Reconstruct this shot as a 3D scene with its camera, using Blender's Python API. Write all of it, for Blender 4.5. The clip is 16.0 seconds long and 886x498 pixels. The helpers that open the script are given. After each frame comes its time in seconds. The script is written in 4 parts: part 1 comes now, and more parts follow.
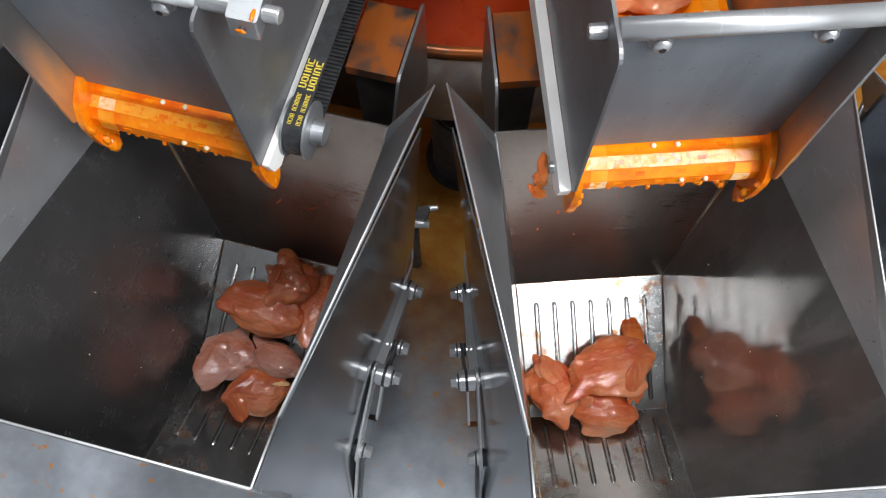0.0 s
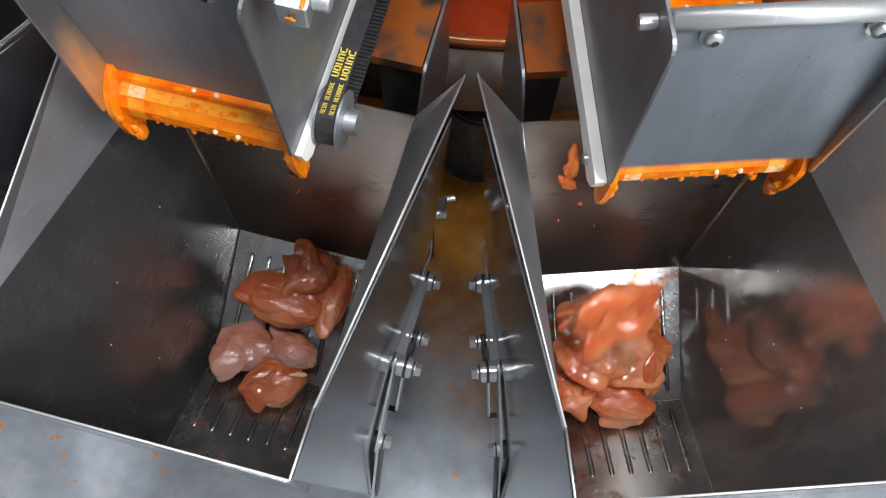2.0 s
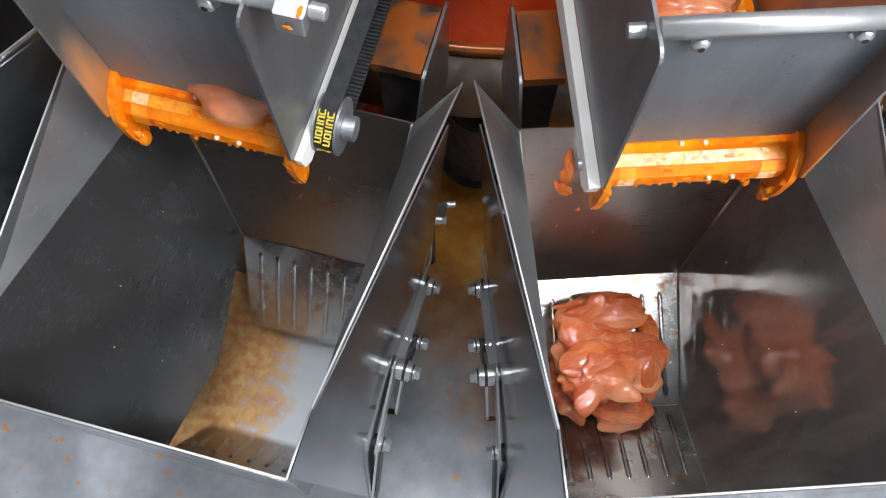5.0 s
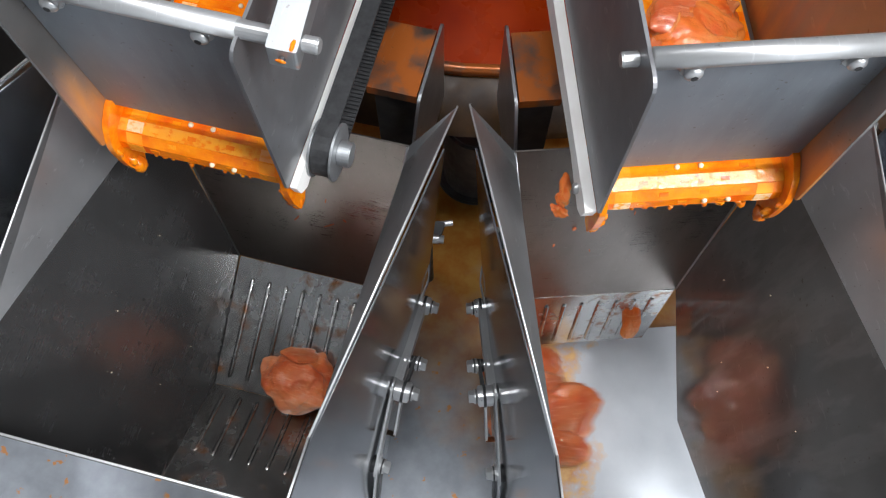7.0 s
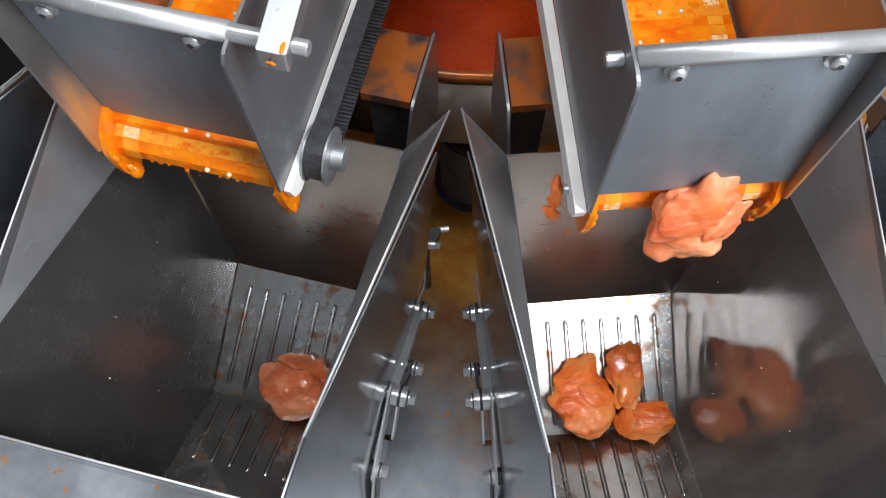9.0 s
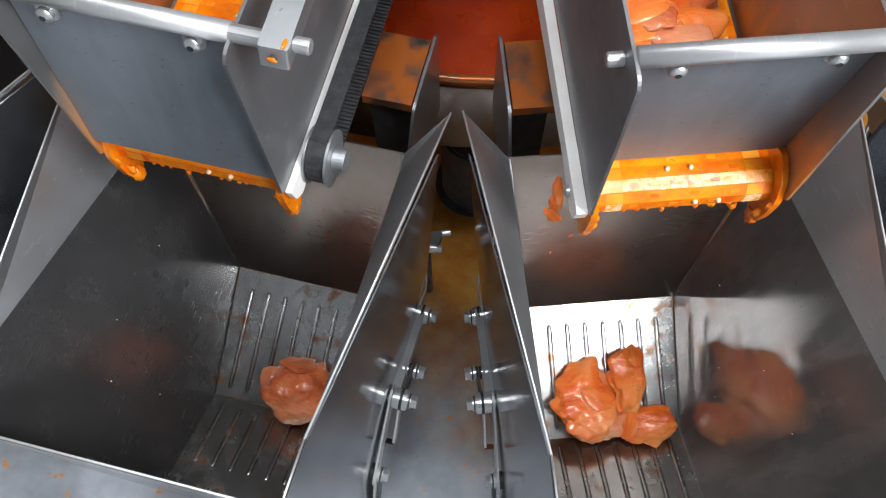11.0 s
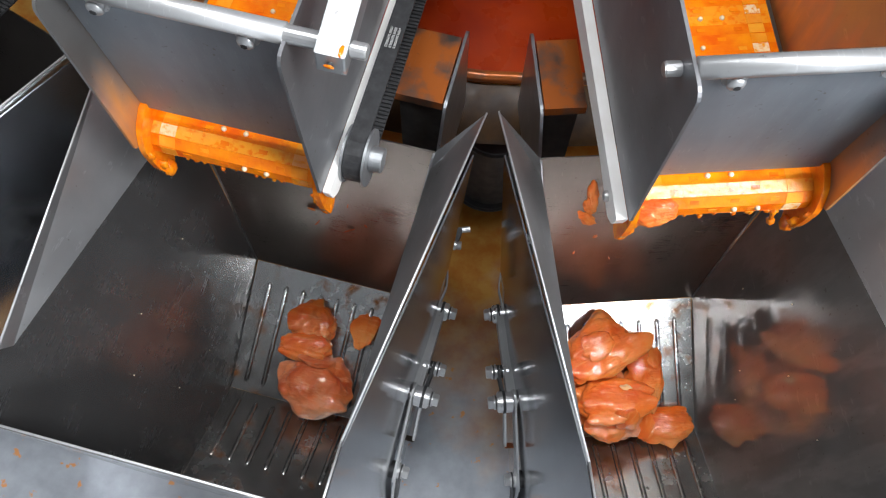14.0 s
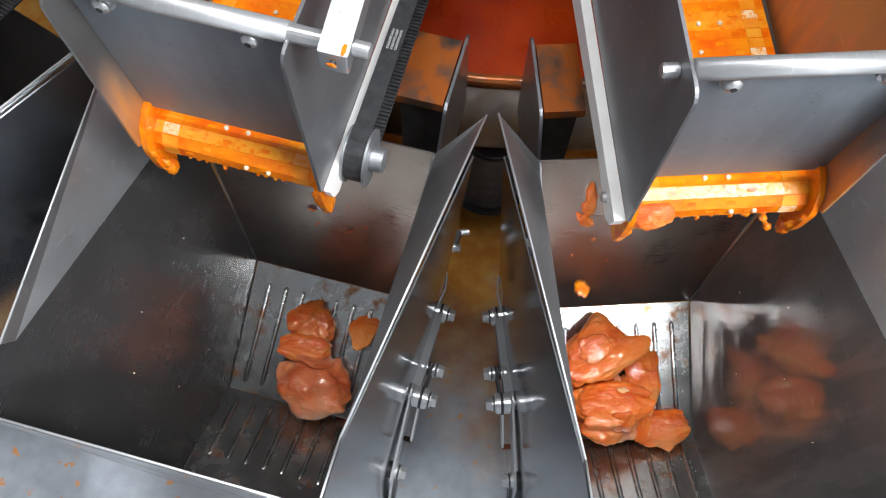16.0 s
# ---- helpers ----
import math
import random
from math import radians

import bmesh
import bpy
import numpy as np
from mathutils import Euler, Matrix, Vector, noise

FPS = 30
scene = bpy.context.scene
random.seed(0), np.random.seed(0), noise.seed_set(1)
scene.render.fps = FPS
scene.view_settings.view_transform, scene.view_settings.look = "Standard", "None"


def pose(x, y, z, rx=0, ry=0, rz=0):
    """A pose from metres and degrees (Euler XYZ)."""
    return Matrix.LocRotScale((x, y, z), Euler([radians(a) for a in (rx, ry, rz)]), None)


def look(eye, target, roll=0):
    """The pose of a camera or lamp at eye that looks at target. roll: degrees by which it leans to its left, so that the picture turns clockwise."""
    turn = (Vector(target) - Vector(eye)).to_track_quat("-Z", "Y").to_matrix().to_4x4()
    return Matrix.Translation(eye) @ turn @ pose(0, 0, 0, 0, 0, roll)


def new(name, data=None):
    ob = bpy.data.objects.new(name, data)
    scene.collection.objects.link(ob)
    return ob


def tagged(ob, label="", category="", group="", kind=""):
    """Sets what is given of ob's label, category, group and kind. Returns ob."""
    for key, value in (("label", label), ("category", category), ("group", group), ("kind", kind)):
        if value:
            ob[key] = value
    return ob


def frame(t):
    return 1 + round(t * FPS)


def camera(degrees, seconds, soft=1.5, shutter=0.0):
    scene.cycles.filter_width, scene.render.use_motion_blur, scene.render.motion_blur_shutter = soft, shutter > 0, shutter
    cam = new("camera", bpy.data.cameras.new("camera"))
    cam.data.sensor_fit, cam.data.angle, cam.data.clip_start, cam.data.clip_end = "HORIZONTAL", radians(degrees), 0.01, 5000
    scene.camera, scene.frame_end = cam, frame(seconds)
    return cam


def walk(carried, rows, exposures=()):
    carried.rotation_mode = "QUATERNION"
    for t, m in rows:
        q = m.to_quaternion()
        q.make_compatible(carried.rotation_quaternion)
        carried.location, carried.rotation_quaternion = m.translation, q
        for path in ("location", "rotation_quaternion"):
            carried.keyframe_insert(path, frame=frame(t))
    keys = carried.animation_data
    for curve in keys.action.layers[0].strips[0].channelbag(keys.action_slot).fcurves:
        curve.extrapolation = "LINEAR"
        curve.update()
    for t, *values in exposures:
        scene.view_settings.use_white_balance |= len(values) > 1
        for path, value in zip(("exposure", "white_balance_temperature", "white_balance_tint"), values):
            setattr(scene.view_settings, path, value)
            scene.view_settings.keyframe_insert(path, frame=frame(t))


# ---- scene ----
DEG = 57.0
cam = camera(DEG, 16.0, soft=1.2, shutter=0.4)
PATH = [
    (0, 0.0617, -1.9317, 2.4074, 21.319, 0.173, 5.279),
    (0.5, 0.0548, -1.9298, 2.4043, 21.111, 0.133, 5.006),
    (1, 0.0412, -1.9302, 2.4023, 20.981, -0.047, 4.975),
    (1.5, 0.0269, -1.9318, 2.4019, 20.789, -0.333, 5.125),
    (2, 0.0189, -1.9331, 2.4034, 20.638, -0.527, 5.268),
    (2.5, 0.0266, -1.9359, 2.4062, 20.582, -0.323, 5.555),
    (3, 0.0321, -1.9379, 2.4077, 20.677, -0.143, 5.693),
    (3.5, 0.0294, -1.9420, 2.4079, 20.899, -0.246, 5.879),
    (6, 0.0305, -1.9345, 2.4193, 21.362, -0.059, 5.312),
    (6.5, 0.0312, -1.9263, 2.4194, 21.585, -0.022, 5.238),
    (7, 0.0314, -1.9241, 2.4206, 21.766, 0.020, 5.031),
    (7.5, 0.0324, -1.9273, 2.4235, 21.965, 0.030, 4.906),
    (8, 0.0331, -1.9273, 2.4252, 22.158, 0.054, 4.797),
    (8.5, 0.0421, -1.9332, 2.4249, 22.417, 0.248, 4.618),
    (11, 0.0438, -1.9423, 2.4224, 23.162, 0.513, 4.664),
    (11.5, 0.0257, -1.9440, 2.4208, 23.029, 0.267, 4.551),
    (12, -0.0019, -1.9422, 2.4219, 22.771, -0.202, 4.375),
    (12.5, -0.0127, -1.9353, 2.4195, 22.536, -0.527, 4.555),
    (13, -0.0093, -1.9341, 2.4209, 22.429, -0.553, 4.907),
    (13.5, -0.0065, -1.9299, 2.4204, 22.284, -0.565, 5.286),
    (14, -0.0049, -1.9295, 2.4236, 22.220, -0.516, 5.421),
    (14.5, -0.0049, -1.9399, 2.4317, 22.457, -0.501, 5.593),
    (15, -0.0088, -1.9434, 2.4301, 22.846, -0.611, 5.684),
    (15.5, -0.0088, -1.9415, 2.4269, 22.778, -0.701, 5.752),
    (16, -0.0047, -1.9396, 2.4278, 22.709, -0.776, 5.803),
]

walk(cam, [(t, pose(x, y, z, rx, ry, rz)) for t, x, y, z, rx, ry, rz in PATH], exposures=[(0.0, -0.24), (1.5, -0.20), (3.0, -0.12), (7.0, -0.10), (12.0, -0.08), (14.0, 0.0), (16.0, 0.04)])

# ---- light: a dim works hall, lit by unseen lamps set overhead ----
world = bpy.data.worlds.new("hall_air")
scene.world = world
world.use_nodes = True
world.node_tree.nodes["Background"].inputs[0].default_value = (0.55, 0.62, 0.72, 1)
world.node_tree.nodes["Background"].inputs[1].default_value = 0.02
scene.view_settings.exposure = 0.0


def lamp(name, x, y, z, sx, sy, power, color, target):
    data = bpy.data.lights.new(name, "AREA")
    data.shape, data.size, data.size_y, data.energy, data.color = "RECTANGLE", sx, sy, power, color
    ob = new(name, data)
    ob.matrix_basis = look((x, y, z), target)
    return ob


W = (0.94, 0.97, 1.0)
lamp("unseen_overhead_lamp", 1.9, -2.45, 4.15, 2.2, 0.45, 158, W, (1.9, -2.45, 0.0))
# unseen lamp added to fill the gap between the hoppers
lamp("unseen_overhead_lamp", 0.0, -1.55, 4.15, 1.2, 0.3, 48, W, (0.0, -1.55, 0.0))
# unseen lamp added out in front, mostly for the right gate
lamp("unseen_overhead_lamp", 3.3, -3.7, 4.15, 2.4, 0.5, 205, W, (3.3, -3.7, 0.0))
# weak unseen lamp added for faces that look left
lamp("unseen_overhead_lamp", -2.2, -0.8, 4.15, 2.0, 0.4, 20, W, (-2.2, -0.8, 0.0))

# ---- materials ----
def mat_new(name):
    m = bpy.data.materials.new(name)
    m.use_nodes = True
    return m, m.node_tree.nodes, m.node_tree.links, m.node_tree.nodes["Principled BSDF"]


def ramp_of(nodes, links, src, stops):
    r = nodes.new("ShaderNodeValToRGB")
    while len(r.color_ramp.elements) < len(stops):
        r.color_ramp.elements.new(0.5)
    for e, (p, c) in zip(r.color_ramp.elements, stops):
        e.position, e.color = p, (*c, 1)
    links.new(src, r.inputs[0])
    return r


def noise_of(nodes, links, scale, detail=4, stretch=None, rough=0.55):
    t = nodes.new("ShaderNodeTexCoord")
    n = nodes.new("ShaderNodeTexNoise")
    n.inputs["Scale"].default_value, n.inputs["Detail"].default_value, n.inputs["Roughness"].default_value = scale, detail, rough
    if stretch:
        mp = nodes.new("ShaderNodeMapping")
        mp.inputs["Scale"].default_value = stretch
        links.new(t.outputs["Object"], mp.inputs[0])
        links.new(mp.outputs[0], n.inputs["Vector"])
    else:
        links.new(t.outputs["Object"], n.inputs["Vector"])
    return n.outputs["Fac"]


def mixed(nodes, links, fac, a, b, kind="MIX"):
    mx = nodes.new("ShaderNodeMix")
    mx.data_type, mx.blend_type = "RGBA", kind
    if isinstance(fac, float):
        mx.inputs[0].default_value = fac
    else:
        links.new(fac, mx.inputs[0])
    for k, v in ((6, a), (7, b)):
        if isinstance(v, tuple):
            mx.inputs[k].default_value = (*v, 1)
        else:
            links.new(v, mx.inputs[k])
    return mx.outputs[2]


def bumped(nodes, links, bsdf, height, strength, distance=0.001):
    b = nodes.new("ShaderNodeBump")
    b.inputs["Strength"].default_value, b.inputs["Distance"].default_value = strength, distance
    links.new(height, b.inputs["Height"])
    links.new(b.outputs[0], bsdf.inputs["Normal"])
    links.new(b.outputs[0], bsdf.inputs["Coat Normal"])


def steel(name, base, rough, stretch=(6, 6, 220), stain=0.0, stain_color=(0.42, 0.12, 0.03), spread=0.08, metal_share=1.0, stain_scale=5.0, relief=0.06, water=0.0, stain_metal=0.35, scratched=0.3):
    m, n, l, b = mat_new(name)
    grain = noise_of(n, l, 6.0, 3, stretch)
    smear = noise_of(n, l, 9.0, 6)
    fleck = noise_of(n, l, 70.0, 3)
    tone = ramp_of(n, l, smear, [(0.3, tuple(c * 0.82 for c in base)), (0.7, tuple(min(1, c * 1.1) for c in base))])
    col = tone.outputs[0]
    b.inputs["Metallic"].default_value = metal_share
    if stain > 0:
        wet = noise_of(n, l, stain_scale, 5)
        mask = ramp_of(n, l, wet, [(0.72 - stain * 0.4, (0, 0, 0)), (0.86 - stain * 0.4, (1, 1, 1))])
        col = mixed(n, l, mask.outputs[0], col, stain_color)
        metal = ramp_of(n, l, wet, [(0.72 - stain * 0.4, (1, 1, 1)), (0.86 - stain * 0.4, (stain_metal,) * 3)])
        l.new(metal.outputs[0], b.inputs["Metallic"])
    rr = ramp_of(n, l, mixed(n, l, 0.5, grain, smear), [(0.3, (rough - spread,) * 3), (0.7, (rough + spread,) * 3)])
    rough_out = rr.outputs[0]
    if water > 0:
        # dried runs of water: duller and paler, drawn out downwards
        runs = noise_of(n, l, 12.0, 5, (2.2, 2.2, 0.5), 0.55)
        film_mask = ramp_of(n, l, runs, [(0.50, (0, 0, 0)), (0.60, (water,) * 3), (0.74, (water * 0.5,) * 3)]).outputs[0]
        col = mixed(n, l, film_mask, col, tuple(min(1, c * 1.5) for c in base))
        rough_out = mixed(n, l, film_mask, rough_out, (0.5, 0.5, 0.5))
    speck = ramp_of(n, l, noise_of(n, l, 150.0, 2), [(0.70, (0, 0, 0)), (0.74, (0.45, 0.45, 0.45))]).outputs[0]
    col = mixed(n, l, speck, col, (0.12, 0.07, 0.045))
    scratch = ramp_of(n, l, noise_of(n, l, 9.0, 2, (40, 3, 7)), [(0.66, (0, 0, 0)), (0.70, (scratched,) * 3), (0.73, (0, 0, 0))]).outputs[0]
    col = mixed(n, l, scratch, col, tuple(min(1, c * 1.7) for c in base))
    l.new(col, b.inputs["Base Color"])
    l.new(rough_out, b.inputs["Roughness"])
    bumped(n, l, b, mixed(n, l, 0.35, grain, fleck), relief, 0.0004)
    return m


def plain(name, a, b_, rough, scale=40, metal=0.0, bump=0.1, coat=0.0):
    m, n, l, b = mat_new(name)
    f = noise_of(n, l, scale, 5)
    l.new(ramp_of(n, l, f, [(0.35, a), (0.68, b_)]).outputs[0], b.inputs["Base Color"])
    l.new(ramp_of(n, l, noise_of(n, l, scale * 2.3, 3), [(0.3, (rough * 0.8,) * 3), (0.7, (min(1, rough * 1.2),) * 3)]).outputs[0], b.inputs["Roughness"])
    b.inputs["Metallic"].default_value = metal
    b.inputs["Coat Weight"].default_value = coat
    b.inputs["Coat Roughness"].default_value = 0.08
    bumped(n, l, b, f, bump, 0.001)
    return m


def flesh(name, pale, mid, deep, sauce_share=0.35, scale=11):
    """Raw meat under thin marinade: soft broad tone, fine fibres, a wet broken gloss."""
    m, n, l, b = mat_new(name)
    f = noise_of(n, l, scale, 5, rough=0.5)
    fib = noise_of(n, l, 34, 5, (1, 5.0, 1.6), 0.65)
    sauce = noise_of(n, l, 22, 5, (1, 1.8, 1.3), 0.6)
    col = ramp_of(n, l, f, [(0.34, deep), (0.50, mid), (0.68, pale)]).outputs[0]
    col = mixed(n, l, ramp_of(n, l, sauce, [(0.52, (0, 0, 0)), (0.68, (sauce_share,) * 3)]).outputs[0], col, (0.82, 0.16, 0.008))
    col = mixed(n, l, ramp_of(n, l, fib, [(0.53, (0, 0, 0)), (0.70, (0.36, 0.36, 0.36))]).outputs[0], col, tuple(min(0.92, c * 1.2 + 0.05) for c in pale))
    l.new(col, b.inputs["Base Color"])
    b.inputs["Roughness"].default_value = 0.5
    b.inputs["Subsurface Weight"].default_value = 0.65
    b.inputs["Subsurface Radius"].default_value = (0.007, 0.004, 0.0025)
    b.inputs["Subsurface Scale"].default_value = 0.9
    b.inputs["Specular IOR Level"].default_value = 0.1
    b.inputs["Coat Weight"].default_value = 1.0
    b.inputs["Coat Roughness"].default_value = 0.035
    lump = noise_of(n, l, 95, 4, (1, 1.5, 1.2), 0.55)
    bumped(n, l, b, mixed(n, l, 0.55, fib, lump), 0.8, 0.0034)
    # the wet film ripples finer than the flesh below it
    ripple = n.new("ShaderNodeBump")
    ripple.inputs["Strength"].default_value, ripple.inputs["Distance"].default_value = 0.40, 0.0022
    l.new(mixed(n, l, 0.5, noise_of(n, l, 130, 2, (1, 1.8, 1.3)), lump), ripple.inputs["Height"])
    l.new(ripple.outputs[0], b.inputs["Coat Normal"])
    return m


def wet_belt(name, deep, mid, pale):
    """Belt plastic under a wet, uneven film of sauce; some links are wiped paler than others."""
    m, n, l, b = mat_new(name)
    info = n.new("ShaderNodeObjectInfo")
    t = n.new("ShaderNodeTexCoord")
    move = n.new("ShaderNodeVectorMath")
    move.operation = "MULTIPLY_ADD"
    l.new(info.outputs["Random"], move.inputs[0])
    move.inputs[1].default_value = (3.1, 5.7, 2.3)
    l.new(t.outputs["Object"], move.inputs[2])
    broad, fine = noise_of(n, l, 26, 4), noise_of(n, l, 150, 4)
    for q in [q for q in n if q.type == "TEX_NOISE"]:
        l.new(move.outputs[0], q.inputs["Vector"])
    col = ramp_of(n, l, broad, [(0.33, deep), (0.64, mid)]).outputs[0]
    wiped = ramp_of(n, l, info.outputs["Random"], [(0.72, (0, 0, 0)), (1.0, (0.8, 0.8, 0.8))]).outputs[0]
    worn = ramp_of(n, l, fine, [(0.36, (0, 0, 0)), (0.5, (1, 1, 1))]).outputs[0]
    col = mixed(n, l, mixed(n, l, 1.0, wiped, worn, "MULTIPLY"), col, pale)
    l.new(col, b.inputs["Base Color"])
    l.new(ramp_of(n, l, fine, [(0.35, (0.13,) * 3), (0.65, (0.24,) * 3)]).outputs[0], b.inputs["Roughness"])
    b.inputs["Coat Weight"].default_value = 0.55
    b.inputs["Coat Roughness"].default_value = 0.06
    b.inputs["Specular IOR Level"].default_value = 0.2
    bumped(n, l, b, mixed(n, l, 0.3, broad, fine), 0.8, 0.004)
    return m


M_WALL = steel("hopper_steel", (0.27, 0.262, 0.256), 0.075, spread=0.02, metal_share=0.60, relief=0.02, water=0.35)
# left hoppers' copy: rougher, its colour darkened for the shade inside them
M_WALL_DULL_SHADED = steel("dull_shaded_hopper_steel", (0.185, 0.183, 0.185), 0.25, spread=0.04, metal_share=0.80, stretch=(3, 3, 30), relief=0.004, water=0.10, scratched=0.0)
M_BACK = steel("sticky_steel", (0.24, 0.212, 0.195), 0.32, spread=0.09, metal_share=0.9, water=0.12)
M_SKIN = steel("outer_steel", (0.37, 0.38, 0.40), 0.13, spread=0.03, metal_share=0.95, relief=0.01)
M_FLAP = steel("flap_steel", (0.50, 0.50, 0.49), 0.24, stain=0.42, stain_color=(0.32, 0.12, 0.03), stain_scale=30.0, metal_share=0.97, water=0.08, stain_metal=0.75)
M_PLATE = steel("plate_steel", (0.54, 0.55, 0.57), 0.36, stretch=(220, 6, 6))
# same sheet as the side wall, coloured paler where the fold catches light
M_FLARE_LIT = steel("lit_flare_steel", (0.52, 0.53, 0.54), 0.40, metal_share=0.92)
M_LINK = steel("link_steel", (0.46, 0.465, 0.47), 0.40, stretch=(30, 30, 30), metal_share=0.45, relief=0.03)
M_GATE = steel("gate_steel", (0.26, 0.285, 0.315), 0.44, stretch=(220, 6, 6), spread=0.06, metal_share=0.64, relief=0.015, water=0.2)
M_SIDE = steel("dull_side_steel", (0.27, 0.27, 0.28), 0.48, stretch=(220, 6, 6), metal_share=0.85, relief=0.02)
def smear_reflection_side():
    """Plate steel with brown-orange juice and the belt's painted orange reflection along its lower edge."""
    m = steel("smear_reflection_steel", (0.30, 0.29, 0.28), 0.40, stretch=(220, 6, 6), metal_share=0.85, relief=0.02)
    n, l = m.node_tree.nodes, m.node_tree.links
    b = n["Principled BSDF"]
    t = n.new("ShaderNodeTexCoord")
    sep = n.new("ShaderNodeSeparateXYZ")
    l.new(t.outputs["Object"], sep.inputs[0])
    drip = noise_of(n, l, 16, 5, (1, 1.6, 0.35))
    add = n.new("ShaderNodeMath")
    add.operation = "MULTIPLY_ADD"
    l.new(drip, add.inputs[0])
    add.inputs[1].default_value = -0.22
    l.new(sep.outputs[2], add.inputs[2])
    rng_ = n.new("ShaderNodeMapRange")
    rng_.inputs[1].default_value, rng_.inputs[2].default_value, rng_.inputs[3].default_value, rng_.inputs[4].default_value = 1.60, 1.70, 0.9, 0.0
    l.new(add.outputs[0], rng_.inputs[0])
    old = b.inputs["Base Color"].links[0].from_socket
    juice = ramp_of(n, l, drip, [(0.35, (0.36, 0.11, 0.02)), (0.65, (0.58, 0.24, 0.055))])
    l.new(mixed(n, l, rng_.outputs[0], old, juice.outputs[0]), b.inputs["Base Color"])
    met = ramp_of(n, l, rng_.outputs[0], [(0.0, (0.85, 0.85, 0.85)), (1.0, (0.15, 0.15, 0.15))])
    l.new(met.outputs[0], b.inputs["Metallic"])
    return m


M_SIDE_WET = smear_reflection_side()
M_ROD = steel("bright_steel", (0.60, 0.60, 0.60), 0.38, stretch=(4, 90, 90), metal_share=0.75, relief=0.02)
M_EDGE = steel("cut_steel_edge", (0.66, 0.66, 0.66), 0.40, metal_share=0.6)
M_BOLT = steel("bolt_steel", (0.54, 0.54, 0.54), 0.36, stretch=(30, 30, 30), metal_share=0.8)
M_SLEEVE = steel("sleeve_steel", (0.60, 0.60, 0.605), 0.32, stretch=(30, 30, 30), metal_share=0.8, relief=0.03)
M_ALU = steel("aluminium", (0.42, 0.43, 0.44), 0.48, stretch=(60, 10, 10), stain=0.25, stain_color=(0.55, 0.16, 0.02), stain_scale=40.0)
M_BOXM = steel("stained_steel", (0.20, 0.165, 0.14), 0.36, stain=0.84, stain_color=(0.50, 0.13, 0.022), stain_scale=16.0, metal_share=0.8)
def pan_steel():
    m, n, l, b = mat_new("pan_steel")
    t = n.new("ShaderNodeTexCoord")
    sep = n.new("ShaderNodeSeparateXYZ")
    l.new(t.outputs["Object"], sep.inputs[0])
    flat = n.new("ShaderNodeCombineXYZ")
    l.new(sep.outputs[0], flat.inputs[0])
    l.new(sep.outputs[1], flat.inputs[1])
    ln = n.new("ShaderNodeVectorMath")
    ln.operation = "LENGTH"
    l.new(flat.outputs[0], ln.inputs[0])
    big, fine = noise_of(n, l, 6.0, 5), noise_of(n, l, 28.0, 5)
    add = n.new("ShaderNodeMath")
    add.operation = "MULTIPLY_ADD"
    l.new(big, add.inputs[0])
    add.inputs[1].default_value = -0.75
    l.new(ln.outputs["Value"], add.inputs[2])
    rng_ = n.new("ShaderNodeMapRange")
    rng_.inputs[1].default_value, rng_.inputs[2].default_value, rng_.inputs[3].default_value, rng_.inputs[4].default_value = 0.98, 1.34, 1.0, 0.0
    l.new(add.outputs[0], rng_.inputs[0])
    juice = ramp_of(n, l, fine, [(0.35, (0.42, 0.14, 0.012)), (0.65, (0.50, 0.26, 0.05))])
    clean = ramp_of(n, l, fine, [(0.3, (0.23, 0.245, 0.27)), (0.7, (0.31, 0.33, 0.36))])
    drop = ramp_of(n, l, noise_of(n, l, 42.0, 3), [(0.66, (0, 0, 0)), (0.70, (1, 1, 1))])
    col = mixed(n, l, drop.outputs[0], clean.outputs[0], (0.50, 0.22, 0.08))
    l.new(mixed(n, l, rng_.outputs[0], col, juice.outputs[0]), b.inputs["Base Color"])
    met = ramp_of(n, l, rng_.outputs[0], [(0.0, (0.5, 0.5, 0.5)), (0.7, (0.2, 0.2, 0.2))])
    l.new(met.outputs[0], b.inputs["Metallic"])
    b.inputs["Roughness"].default_value = 0.40
    bumped(n, l, b, fine, 0.1, 0.001)
    return m


M_PAN = pan_steel()


def lit_plate_steel():
    """Steel with a lamp's reflection put in as pale colour, and orange juice spattered towards the chute's middle."""
    m, n, l, b = mat_new("lit_plate_steel")
    t = n.new("ShaderNodeTexCoord")
    sep = n.new("ShaderNodeSeparateXYZ")
    l.new(t.outputs["Object"], sep.inputs[0])
    big, fine = noise_of(n, l, 14.0, 5), noise_of(n, l, 60.0, 4)
    add = n.new("ShaderNodeMath")
    add.operation = "MULTIPLY_ADD"
    l.new(mixed(n, l, 0.4, big, fine), add.inputs[0])
    add.inputs[1].default_value = -0.35
    l.new(sep.outputs[0], add.inputs[2])
    rng_ = n.new("ShaderNodeMapRange")
    rng_.inputs[1].default_value, rng_.inputs[2].default_value, rng_.inputs[3].default_value, rng_.inputs[4].default_value = -0.23, -0.17, 0.9, 0.0
    l.new(add.outputs[0], rng_.inputs[0])
    clean = ramp_of(n, l, big, [(0.3, (0.56, 0.585, 0.62)), (0.7, (0.64, 0.665, 0.70))])
    juice = ramp_of(n, l, fine, [(0.35, (0.60, 0.20, 0.02)), (0.65, (0.78, 0.46, 0.14))])
    l.new(mixed(n, l, rng_.outputs[0], clean.outputs[0], juice.outputs[0]), b.inputs["Base Color"])
    b.inputs["Metallic"].default_value = 0.15
    b.inputs["Roughness"].default_value = 0.35
    bumped(n, l, b, fine, 0.1, 0.001)
    return m


